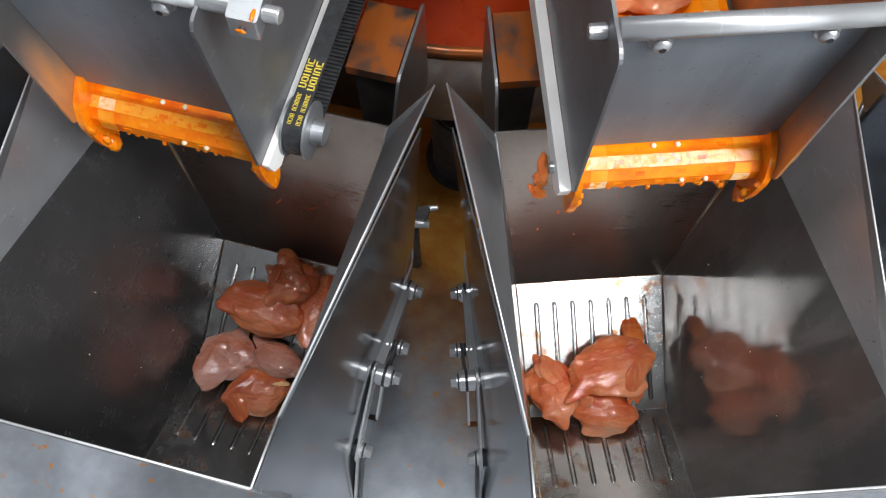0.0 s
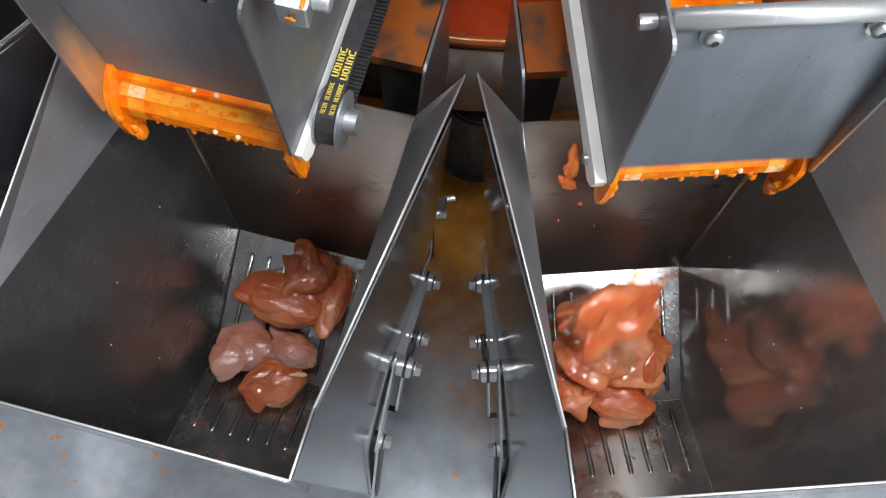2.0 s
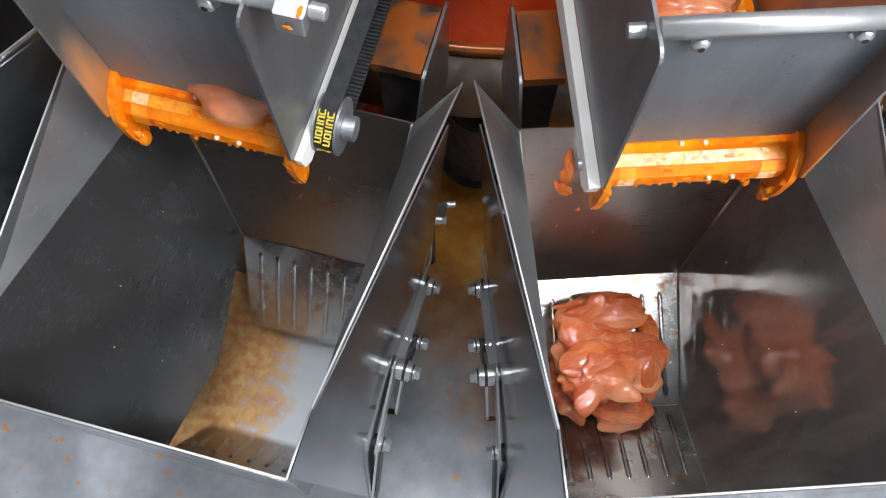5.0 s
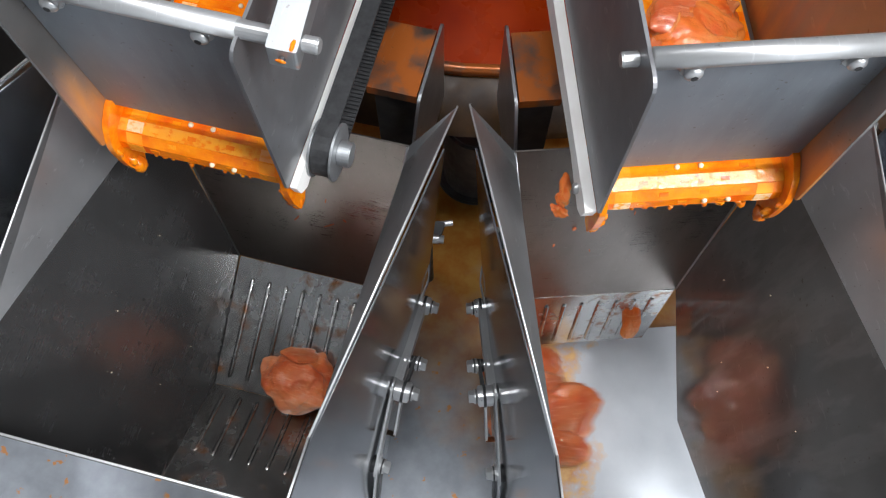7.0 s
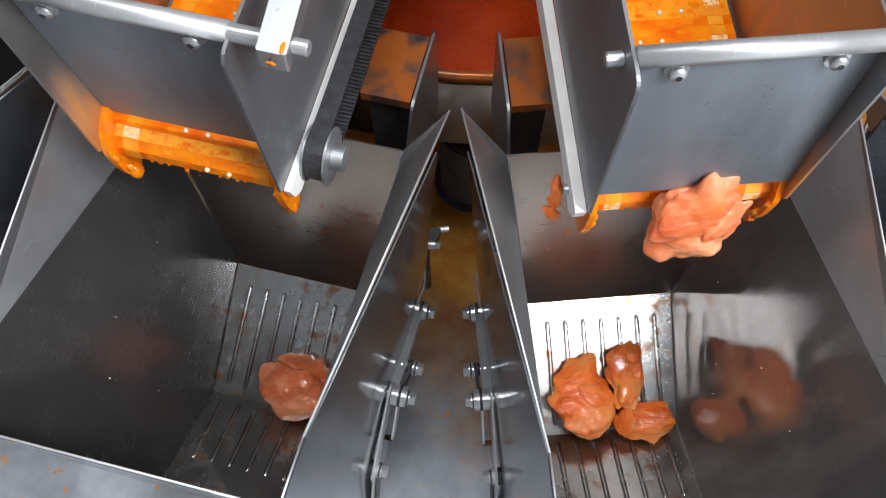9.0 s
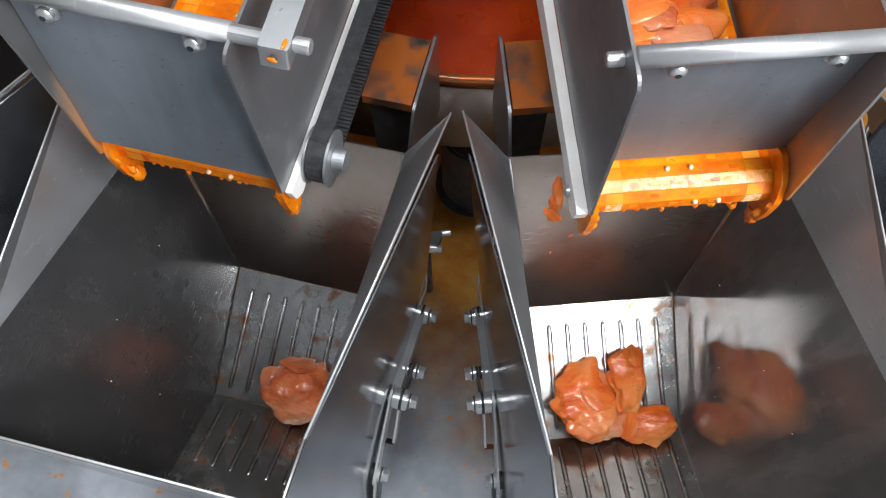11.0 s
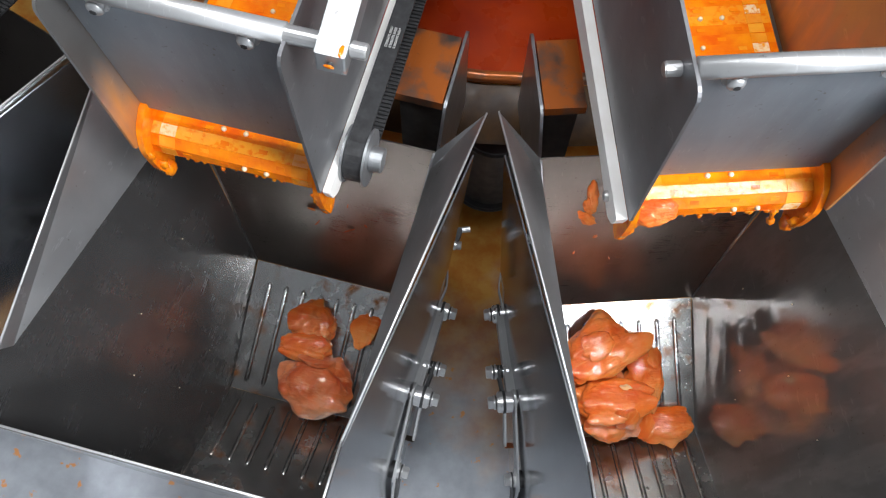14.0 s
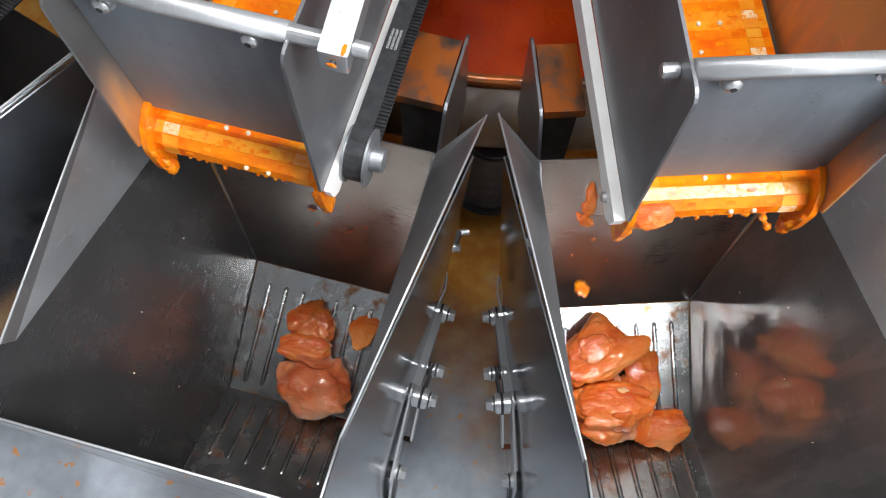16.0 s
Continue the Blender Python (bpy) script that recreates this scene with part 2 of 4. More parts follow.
M_LIT_PLATE = lit_plate_steel()
M_DARK = plain("black_rubber", (0.012, 0.012, 0.013), (0.03, 0.03, 0.032), 0.55, 90)
# near-black for dark fittings, and for shade in recesses and under belts
M_SHADE = plain("shade_dark_fitting", (0.03, 0.03, 0.032), (0.06, 0.06, 0.06), 0.5, 30)
M_WHITE = plain("white_plastic", (0.78, 0.74, 0.70), (0.88, 0.87, 0.85), 0.4, 9)
M_BELT = wet_belt("sauce_wet_belt", (0.82, 0.115, 0.001), (0.93, 0.27, 0.003), (0.94, 0.42, 0.03))
M_BELT_PALE = wet_belt("pale_belt_link", (0.86, 0.24, 0.006), (0.92, 0.38, 0.03), (0.92, 0.74, 0.48))
M_NUB = plain("white_belt_nub", (0.80, 0.62, 0.38), (0.85, 0.75, 0.60), 0.3, 60, coat=0.6)
M_SAUCE = plain("sauce_film", (0.78, 0.14, 0.002), (0.90, 0.29, 0.006), 0.2, 60, bump=0.5, coat=0.35)
M_DISH = plain("red_sauce_pool", (0.30, 0.020, 0.001), (0.44, 0.042, 0.002), 0.3, 9, bump=0.25)
M_JUICE = plain("brown_juice_film", (0.035, 0.013, 0.003), (0.10, 0.045, 0.01), 0.55, 22)
M_PRINT = plain("yellow_print", (0.72, 0.55, 0.05), (0.80, 0.62, 0.08), 0.5, 60)
M_PRINT_PALE = plain("pale_print", (0.5, 0.5, 0.48), (0.6, 0.6, 0.58), 0.5, 60)
M_FLOOR = plain("grey_floor", (0.60, 0.62, 0.64), (0.68, 0.70, 0.72), 0.45, 3)
M_HALL = plain("grey_hall_wall", (0.55, 0.57, 0.60), (0.62, 0.64, 0.66), 0.6, 3)
# pale tone chosen so the unseen ceiling throws fill light down
M_CEIL = plain("hall_ceiling", (0.42, 0.43, 0.44), (0.50, 0.51, 0.52), 0.7, 3)
M_FAT = plain("pale_fat", (0.84, 0.42, 0.16), (0.88, 0.62, 0.38), 0.3, 60, coat=0.6)
M_MEAT_PINK = flesh("raw_chicken", (0.74, 0.34, 0.19), (0.62, 0.175, 0.066), (0.50, 0.08, 0.020))
M_MEAT_ORANGE = flesh("marinated_chicken", (0.82, 0.32, 0.10), (0.77, 0.19, 0.032), (0.62, 0.085, 0.008), 0.7)
M_MEAT_PALE = flesh("pale_chicken", (0.55, 0.34, 0.29), (0.47, 0.23, 0.175), (0.42, 0.13, 0.07), 0.15)
M_MEAT_DARK = flesh("dark_chicken", (0.58, 0.22, 0.11), (0.50, 0.14, 0.055), (0.40, 0.07, 0.02), 0.25)

# ---- mesh helpers: unit space is (u across, v outward, z up) ----
U0 = 0.0117
HALF = 9.164


def P(u, v, z):
    return Vector((u, -v, z))


def link_mesh(name, bm, material, smooth=False):
    bmesh.ops.recalc_face_normals(bm, faces=bm.faces)
    me = bpy.data.meshes.new(name)
    bm.to_mesh(me)
    bm.free()
    for mt in (material if isinstance(material, (list, tuple)) else [material]):
        me.materials.append(mt)
    if smooth:
        for p in me.polygons:
            p.use_smooth = True
    return me


def part(name, bm, material, parent, label="", smooth=False):
    ob = new(name, link_mesh(name, bm, material, smooth))
    ob.parent = parent
    if label:
        tagged(ob, label)
    return ob


def bevel(bm, width, segments=2):
    bmesh.ops.bevel(bm, geom=[e for e in bm.edges if len(e.link_faces) == 2 and e.calc_face_angle(0) > 0.4], offset=width, segments=segments, affect="EDGES", clamp_overlap=True)
    return bm


def slab(corners, push, width=0.0):
    """A sheet: an outline and the vector of its thickness."""
    bm = bmesh.new()
    a = [bm.verts.new(c) for c in corners]
    b = [bm.verts.new(Vector(c) + Vector(push)) for c in corners]
    bm.faces.new(a)
    bm.faces.new(list(reversed(b)))
    k = len(a)
    for i in range(k):
        bm.faces.new((a[i], a[(i + 1) % k], b[(i + 1) % k], b[i]))
    if width:
        bevel(bm, width)
    return bm


def box(u0, u1, v0, v1, z0, z1, width=0.0015):
    return slab([P(u0, v0, z0), P(u1, v0, z0), P(u1, v1, z0), P(u0, v1, z0)], (0, 0, z1 - z0), width)


def rod(a, b, r, seg=20, r2=None, width=0.0):
    bm = bmesh.new()
    a, b = Vector(a), Vector(b)
    q = (b - a).to_track_quat("Z", "Y").to_matrix().to_4x4()
    bmesh.ops.create_cone(bm, cap_ends=True, segments=seg, radius1=r, radius2=r if r2 is None else r2, depth=(b - a).length, matrix=Matrix.Translation((a + b) / 2) @ q)
    if width:
        bevel(bm, width, 2)
    return bm


def join(*bms):
    out = bmesh.new()
    for b in bms:
        me = bpy.data.meshes.new("tmp")
        b.to_mesh(me)
        b.free()
        out.from_mesh(me)
        bpy.data.meshes.remove(me)
    return out


def rounded(points, r, seg=5):
    """Rounds the corners of a flat outline; r is one radius or one for each corner."""
    out = []
    k = len(points)
    for i in range(k):
        rad = r[i] if isinstance(r, (list, tuple)) else r
        p, a, b = Vector(points[i]), Vector(points[i - 1]), Vector(points[(i + 1) % k])
        if rad <= 0:
            out.append(p)
            continue
        da, db = (a - p).normalized(), (b - p).normalized()
        d = min(rad, (a - p).length * 0.45, (b - p).length * 0.45)
        s, e = p + da * d, p + db * d
        for j in range(seg + 1):
            t = j / seg
            out.append(s * (1 - t) ** 2 + p * 2 * t * (1 - t) + e * t * t)
    return out


def thing(name, m, label, category, group=""):
    ob = new(name)
    ob.empty_display_size = 0.02
    ob.matrix_basis = m
    return tagged(ob, label, category, group)


def hexhead(a, b, r):
    return rod(a, b, r, 6, width=0.0008)


def turn_of(side):
    return pose(0, 0, 0, 0, 0, side * HALF)


# ---- the hall: an unseen shell, added for bounce light and reflections ----
def hall():
    fl = new("floor", link_mesh("floor", slab([(-5, -6, -0.1), (5, -6, -0.1), (5, 5, -0.1), (-5, 5, -0.1)], (0, 0, 0.1)), M_FLOOR))
    tagged(fl, "unseen grey floor of the hall", "floor", kind="structure")
    ce = new("ceiling", link_mesh("ceiling", slab([(-5, -6, 4.3), (5, -6, 4.3), (5, 5, 4.3), (-5, 5, 4.3)], (0, 0, 0.1)), M_CEIL))
    tagged(ce, "unseen pale ceiling that bounces fill light", "ceiling", kind="structure")
    for nm, a, b in (("wall_north", (-5, 5), (5, 5)), ("wall_south", (-5, -6), (5, -6)), ("wall_east", (5, -6), (5, 5)), ("wall_west", (-5, -6), (-5, 5))):
        dx, dy = (0, 0.1 if b[1] > 0 else -0.1) if a[1] == b[1] else (0.1 if a[0] > 0 else -0.1, 0)
        w = new(nm, link_mesh(nm, slab([(*a, 0), (*b, 0), (*b, 4.3), (*a, 4.3)], (dx, dy, 0)), M_HALL))
        tagged(w, "unseen pale wall for the steel to reflect", "wall", kind="structure")


hall()


# ---- pan and centre ----
def disc_ring(profile, seg, a0=-math.pi, a1=math.pi):
    bm = bmesh.new()
    rows = []
    n = seg + 1
    for r, z in profile:
        rows.append([bm.verts.new((r * math.sin(a0 + (a1 - a0) * i / seg), -r * math.cos(a0 + (a1 - a0) * i / seg), z)) for i in range(n)])
    for i in range(len(rows) - 1):
        for j in range(seg):
            bm.faces.new((rows[i][j], rows[i][j + 1], rows[i + 1][j + 1], rows[i + 1][j]))
    bmesh.ops.remove_doubles(bm, verts=bm.verts, dist=1e-5)
    return bm


pan = thing("collecting_chute", Matrix.Identity(4), "stainless steel collecting chute stained with orange marinade", "chute")
part("pan", disc_ring([(2.45, 1.045), (2.40, 1.015), (1.62, 0.935), (1.19, 0.885), (0.5, 0.80)], 96), M_PAN, pan, smooth=True)
for k in range(6):
    a = radians(60 * k + 30)
    part("leg", rod((2.30 * math.sin(a), -2.30 * math.cos(a), 0.0), (2.30 * math.sin(a), -2.30 * math.cos(a), 1.0), .03, 20), M_PLATE, pan, smooth=True)
# added plates: their pale colour stands in for light on the chute
for sd, ua, ub in ((-1, -.240, .085), (1, -.100, .240)):
    lit_plate = part("lit_chute_plate", slab([P(ua, 1.50, .929), P(ub, 1.50, .929), P(ub, 1.86, .967), P(ua, 1.86, .967)], (0, 0, .003), .0006), M_LIT_PLATE, pan, "added pale plate for the lamp-lit chute, spattered with orange juice")
    lit_plate.matrix_basis = turn_of(sd)
dish = thing("sauce_dish", Matrix.Identity(4), "shallow steel dish filled with red marinade", "dish")
part("sauce", disc_ring([(1.19, 1.352), (0.6, 1.40), (0.02, 1.44)], 72), M_DISH, dish, "dark red wet marinade", smooth=True)
part("drip_edge", disc_ring([(1.202, 1.338), (1.285, 1.318), (1.288, 1.30)], 72), M_JUICE, dish, "sloping edge wet with yellow juice", smooth=True)
part("rim", disc_ring([(1.185, 1.335), (1.205, 1.345), (1.205, 1.362), (1.195, 1.362), (1.185, 1.35)], 72), M_BOXM, dish, smooth=True)

drum = thing("drive_drum", pose(.03, -1.13, .86), "dark round drive drum standing in the chute", "drum")
part("shell", rod((0, 0, 0), (0, 0, .24), .068, 40, width=.006), M_SHADE, drum, smooth=False)
part("base_ring", rod((0, 0, 0), (0, 0, .035), .082, 40, width=.004), M_SHADE, drum)


# ---- hoppers ----
def hopper(side):
    h = thing("hopper", turn_of(side), "open stainless steel weighing hopper with ribbed bottom doors", "hopper", "weighing hoppers")
    T = 0.002

    def pu(s, d, v, z):
        return P(U0 + s * d, v, z)

    part("back_wall", slab([pu(-1, .166, 1.436, 1.545), pu(1, .166, 1.436, 1.545), pu(1, .1185, 1.503, 1.172), pu(-1, .1185, 1.503, 1.172)], (0, T, 0)), M_BACK, h)
    part("front_wall", slab([pu(-1, .178, 1.878, 1.68), pu(1, .178, 1.878, 1.68), pu(1, .113, 1.868, 1.168), pu(-1, .113, 1.868, 1.168)], (0, -T, 0)), M_WALL, h)
    for s in (-1, 1):
        apex, rear, kink, front = pu(s, .222, 1.425, 1.640), pu(s, .166, 1.436, 1.545), pu(s, .1735, 1.810, 1.648), pu(s, .178, 1.878, 1.68)
        fold = pu(s, .1635, 1.448, 1.522)
        fold2 = pu(s, .1730, 1.80, 1.628)
        flare = slab([apex, rear, fold, fold2, kink], (s * T, 0, 0))
        bmesh.ops.triangulate(flare, faces=[f for f in flare.faces if len(f.verts) > 4])
        main = slab([fold, pu(s, .1185, 1.503, 1.172), pu(s, .113, 1.607, 1.125), pu(s, .109, 1.700, 1.085), pu(s, .113, 1.868, 1.168), front, kink, fold2], (s * T, 0, 0))
        part("flare", flare, M_FLARE_LIT, h)
        part("side_wall", main, M_WALL_DULL_SHADED if side < 0 else M_WALL, h)
        # the outer skin is slightly twisted: it leans in at the front's top and out at the back's top
        top = [(.2195, 1.475, 1.633), (.1975, 1.645, 1.638), (.1745, 1.812, 1.644), (.1790, 1.876, 1.676)]
        foot = [(.185, 1.47, 1.10), (.191, 1.645, 1.10), (.1965, 1.812, 1.10), (.1975, 1.845, 1.10)]
        sheet = bmesh.new()
        cols = []
        for (d0, v0, z0), (d1, v1, z1) in zip(top, foot):
            cols.append([[sheet.verts.new(pu(s, d0 + (d1 - d0) * k / 8 + e, v0 + (v1 - v0) * k / 8, z0 + (z1 - z0) * k / 8)) for k in range(9)] for e in (0, T)])
        for a, b in zip(cols, cols[1:]):
            for e in (0, 1):
                for k in range(8):
                    sheet.faces.new((a[e][k], b[e][k], b[e][k + 1], a[e][k + 1]))
            for k in (0, 8):
                sheet.faces.new((a[0][k], b[0][k], b[1][k], a[1][k]))
        for c in (cols[0], cols[-1]):
            for k in range(8):
                sheet.faces.new((c[0][k], c[0][k + 1], c[1][k + 1], c[1][k]))
        bmesh.ops.recalc_face_normals(sheet, faces=sheet.faces)
        for e in sheet.edges:
            e.smooth = len(e.link_faces) != 2 or e.calc_face_angle(0) < .6
        part("outer_plate", sheet, M_SKIN, h, smooth=True)
        rim = [pu(s, .223, 1.424, 1.641), pu(s, .1745, 1.810, 1.649), pu(s, .179, 1.878, 1.681)]
        part("rim", join(rod(rim[0], rim[1], .0011, 8), rod(rim[1], rim[2], .0011, 8)), M_EDGE, h, "bright cut steel rim", smooth=True)
        # added bead: closes the corner gap and draws its pale line
        part("corner_bead", rod(pu(s, .1655, 1.437, 1.544), pu(s, .1185, 1.504, 1.173), .0016, 8), M_PLATE, h, smooth=True)
        links(h, s, pu)
    part("front_rim", rod(pu(-1, .179, 1.878, 1.681), pu(1, .179, 1.878, 1.681), .0011, 8), M_EDGE, h, "bright cut steel rim", smooth=True)
    return h


def links(h, s, pu):
    k1, k2, k3 = (.217, 1.524, 1.208), (.228, 1.676, 1.28), (.210, 1.776, 1.224)

    def bar(a, b, r, du0, du1, mat=M_PLATE, name="link_bar"):
        # a flat bar between two pivots, from du0 to du1 across
        (d, v, z), (d2, v2, z2) = a, b
        e = Vector((0, -(v2 - v), z2 - z)).normalized()
        n = Vector((0, -e.z, e.y)) * r
        p, q = pu(s, d + du0, v, z) - e * r, pu(s, d2 + du0, v2, z2) + e * r
        return part(name, slab(rounded([p - n, q - n, q + n, p + n], r * .9, 4), (s * (du1 - du0), 0, 0), .0006), mat, h)

    def pivot(d, v, z, r, back):
        boss = min(back, .027)
        b = part("pivot_bolt", rod(pu(s, d - boss, v, z), pu(s, d - .006, v, z), r, 24, width=.0012), M_SLEEVE, h, "steel pivot sleeve and bolt")
        part("pin", rod(pu(s, d - back, v, z), pu(s, d - boss, v, z), r * .6, 16), M_SLEEVE, b)
        part("bushing", rod(pu(s, d - .017, v, z), pu(s, d - .013, v, z), r + .0012, 20), M_DARK, b, "black plastic bushing")
        part("washer", rod(pu(s, d - .0075, v, z), pu(s, d - .0052, v, z), .0112, 20), M_BOLT, b)
        part("spring_washer", rod(pu(s, d - .0048, v, z), pu(s, d - .0028, v, z), .0100, 20), M_SHADE, b)
        part("washer", rod(pu(s, d - .0025, v, z), pu(s, d - .0008, v, z), .0106, 20), M_BOLT, b)
        part("hex_head", hexhead(pu(s, d - .0008, v, z), pu(s, d + .0070, v, z), .0094), M_BOLT, b)

    pivot(*k1, .0142, .044)
    pivot(*k2, .0150, .052)
    pivot(*k3, .0115, .034)
    km = (.226, 1.628, 1.262)
    pivot(*km, .0085, .026)
    # channel link: an outer plate and the web behind it
    bar(k1, (k2[0] - .008, k2[1], k2[2]), .0125, -.015, -.0115, M_LINK)
    bar(k1, (k2[0] - .008, k2[1], k2[2]), .0095, -.0245, -.015, M_LINK, "link_block")
    # lower arm: a thin plate close to the hopper's skin that runs down to the door hinge
    low = (.1975, 1.836, 1.092)
    bar((.1965, k2[1], k2[2]), (.1975, k3[1], k3[2]), .0165, 0, .003, M_LINK, "arm_plate")
    bar((.1985, k3[1], k3[2]), low, .0150, .001, .004, M_LINK, "arm_plate")
    bar((.1975, k3[1], k3[2]), low, .0080, .006, .009, M_SHADE, "arm_spacer")
    # short crank and its pin
    bar((k2[0] - .006, k2[1], k2[2]), km, .009, -.012, -.008, M_SHADE, "crank")
    # spring strip over the upper pivot, bowed away from the skin
    d, v, z = k1
    strip = [pu(s, .1945, v, z + .010), pu(s, .1975, v - .014, z + .020), pu(s, .2000, v - .026, z + .029), pu(s, .1985, v - .037, z + .037), pu(s, .1962, v - .045, z + .043)]
    for a, b in zip(strip, strip[1:]):
        part("spring_strip", slab([a, b, b + Vector((0, .004, .010)), a + Vector((0, .004, .010))], (s * .0018, 0, 0), .0003), M_LINK, h)
    # tail plate under the main pivot, its foot bent in
    d, v, z = k2
    bar((.2105, v, z), (.2105, v + .046, z - .050), .0095, 0, .003, M_LINK, "tail_plate")
    part("tail_foot", slab(rounded([pu(s, .2000, v + .048, z - .058), pu(s, .2135, v + .048, z - .058), pu(s, .2135, v + .056, z - .046), pu(s, .2000, v + .056, z - .046)], .002, 3), (0, -.002, .003), .0004), M_BOXM, h, "bent foot smeared with sauce")


for side_of in (-3, -1, 1, 3):
    hopper(side_of)


# ---- bottom doors: built about their hinges ----
def door(side, rear):
    d = thing("rear_door" if rear else "front_door", turn_of(side), "ribbed stainless steel bottom door of the hopper, streaked with marinade", "door", "bottom doors of the hoppers")
    length, wh, wt = (.2125, .1165, .1083) if rear else (.1770, .1122, .1083)
    T = .002
    sgn = 1 if rear else -1
    outline = [Vector((-wh, 0, 0)), Vector((wh, 0, 0)), Vector((wt, -sgn * length, 0)), Vector((-wt, -sgn * length, 0))]
    part("plate", slab(outline, (0, 0, -T)), M_FLAP, d)
    for i in range(7):
        u = (i - 3) * .0290
        y0, y1 = -sgn * (.030 if rear else .052), -sgn * (length - .014)
        bm = bmesh.new()
        r = .0041
        prof = [(math.cos(a) * r, math.sin(a) * r * (.85 if rear else .5)) for a in (math.pi * j / 6 for j in range(7))]
        ya, yb = min(y0, y1), max(y0, y1)
        ringsz = [(ya, .25), (ya + .003, .85), (ya + .007, 1), (yb - .007, 1), (yb - .003, .85), (yb, .25)]
        rows = [[bm.verts.new((u + x * k, y, zz * k)) for x, zz in prof] for y, k in ringsz]
        for a, b in zip(rows, rows[1:]):
            for j in range(6):
                bm.faces.new((a[j], a[j + 1], b[j + 1], b[j]))
        part("rib", bm, M_FLAP, d, smooth=True)
    return d


DOORS = {(s, r): door(s, r) for s in (-3, -1, 1, 3) for r in (True, False)}


def door_pose(side, rear, opened):
    """opened: degrees by which the door hangs down from its closed slope."""
    if rear:
        return turn_of(side) @ pose(U0, -1.504, 1.171, 20.5 + opened)
    return turn_of(side) @ pose(U0, -1.865, 1.168, -(24.0 + opened))


# ---- belt feeders ----
GATE_TOP = (1.566, 1.918)


def belt_links(f, detail):
    """A modular belt: flat links along the top run and round the nose."""
    pitch, r, vc, zc = .0127, .0225, 1.551, 1.6725

    def along(d):
        # d: metres back from the nose's top, over it when negative
        if d >= 0:
            return vc - d, zc + r, 0.0
        a = -d / r
        if a < math.pi:
            return vc + math.sin(a) * r, zc + math.cos(a) * r, a
        return vc + (-d - math.pi * r) * -1, zc - r, math.pi

    h = pitch * .4985
    body = link_mesh("belt_link", slab([(-.0895, -h, -.006), (.0895, -h, -.006), (.0895, h, -.006), (-.0895, h, -.006)], (0, 0, .006), .0007), M_BELT)
    pad = link_mesh("end_pad", slab([(-.0085, -h * .9, 0), (.0085, -h * .9, 0), (.0085, h * .9, 0), (-.0085, h * .9, 0)], (0, 0, .0007), .0003), M_BELT_PALE)
    key = link_mesh("grip_bar", slab([(-.0045, -.0022, 0), (.0045, -.0022, 0), (.0045, .0022, 0), (-.0045, .0022, 0)], (0, 0, .0008), .0003), M_BELT)
    nb = bmesh.new()
    bmesh.ops.create_icosphere(nb, subdivisions=2, radius=.0029)
    nub = link_mesh("nub", nb, M_NUB, True)

    def child(name, me, parent, m):
        ob = new(name, me)
        ob.parent = parent
        ob.matrix_basis = m

    for i in range(-8, 34):
        v, z, a = along(i * pitch + .004)
        lk = new("belt_link", body)
        lk.parent = f
        lk.matrix_basis = Matrix.Translation(P(0, v, z)) @ pose(0, 0, 0, math.degrees(a))
        if not detail:
            continue
        for s in (-1, 1):
            child("end_pad", pad, lk, pose(s * .0715, 0, -.0002))
        for k in range(6):
            if (k + i) % 2:
                child("grip_bar", key, lk, pose((k - 2.5) * .0205, 0, -.0002))
        if i % 3 == 0:
            for u in (-.012, .012):
                child("nub", nub, lk, pose(u + (.024 if i % 2 else -.004), .002, .0010))
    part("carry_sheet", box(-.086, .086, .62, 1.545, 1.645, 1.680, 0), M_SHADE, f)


def feeder(side):
    f = thing("belt_feeder", turn_of(side), "short belt feeder with steel sides and orange sauce-covered belt", "conveyor", "belt feeders")
    for s in (-1, 1):
        part("side_plate", slab(rounded([P(s * .097, 1.591, 1.919), P(s * .097, 1.587, 1.688), P(s * .097, 1.580, 1.686), P(s * .097, .62, 1.70), P(s * .097, .62, 1.93)], [.014, .003, .003, 0, 0]), (s * .003, 0, 0), .0005), M_SIDE_WET if s * side > 0 else M_SIDE, f)
        tip = 1.584 if s * side < 0 else 1.548
        part("side_frame", slab(rounded([P(s * .1005, tip, 1.687), P(s * .1005, tip - .006, 1.664), P(s * .1005, tip - .02, 1.652), P(s * .1005, 1.50, 1.66), P(s * .1005, .62, 1.62), P(s * .1005, .62, 1.687)], [.003, .003, .004, .01, 0, 0]), (s * (.0115 if s < 0 else .007), 0, 0), .001), M_WHITE, f, "white plastic side frame")
        # the frame's end cheek beside the belt, drawn down into a short foot
        part("frame_end", slab(rounded([P(s * .0898, 1.553, 1.722), P(s * .0898, 1.574, 1.708), P(s * .0898, 1.586, 1.682), P(s * .0898, 1.582, 1.640), P(s * .0898, 1.573, 1.609), P(s * .0898, 1.560, 1.609), P(s * .0898, 1.548, 1.632), P(s * .0898, 1.52, 1.66), P(s * .0898, 1.50, 1.70)], [.006, .008, .012, .010, .004, .004, .008, .01, 0], 4), (s * .0068, 0, 0), .0018), M_SAUCE, f, "sauce-covered cheek of the frame")
        part("shaft_pin", rod(P(s * .100, 1.550, 1.895), P(s * .114, 1.550, 1.895), .0065, 16, width=.001), M_BOLT, f)
        part("frame_screw", rod(P(s * .1055, 1.548, 1.668), P(s * .1165, 1.548, 1.668), .006, 16, width=.001), M_BOLT, f)
    belt_links(f, abs(side) == 1)
    return f


FEEDERS = {s: feeder(s) for s in (-3, -1, 1, 3)}


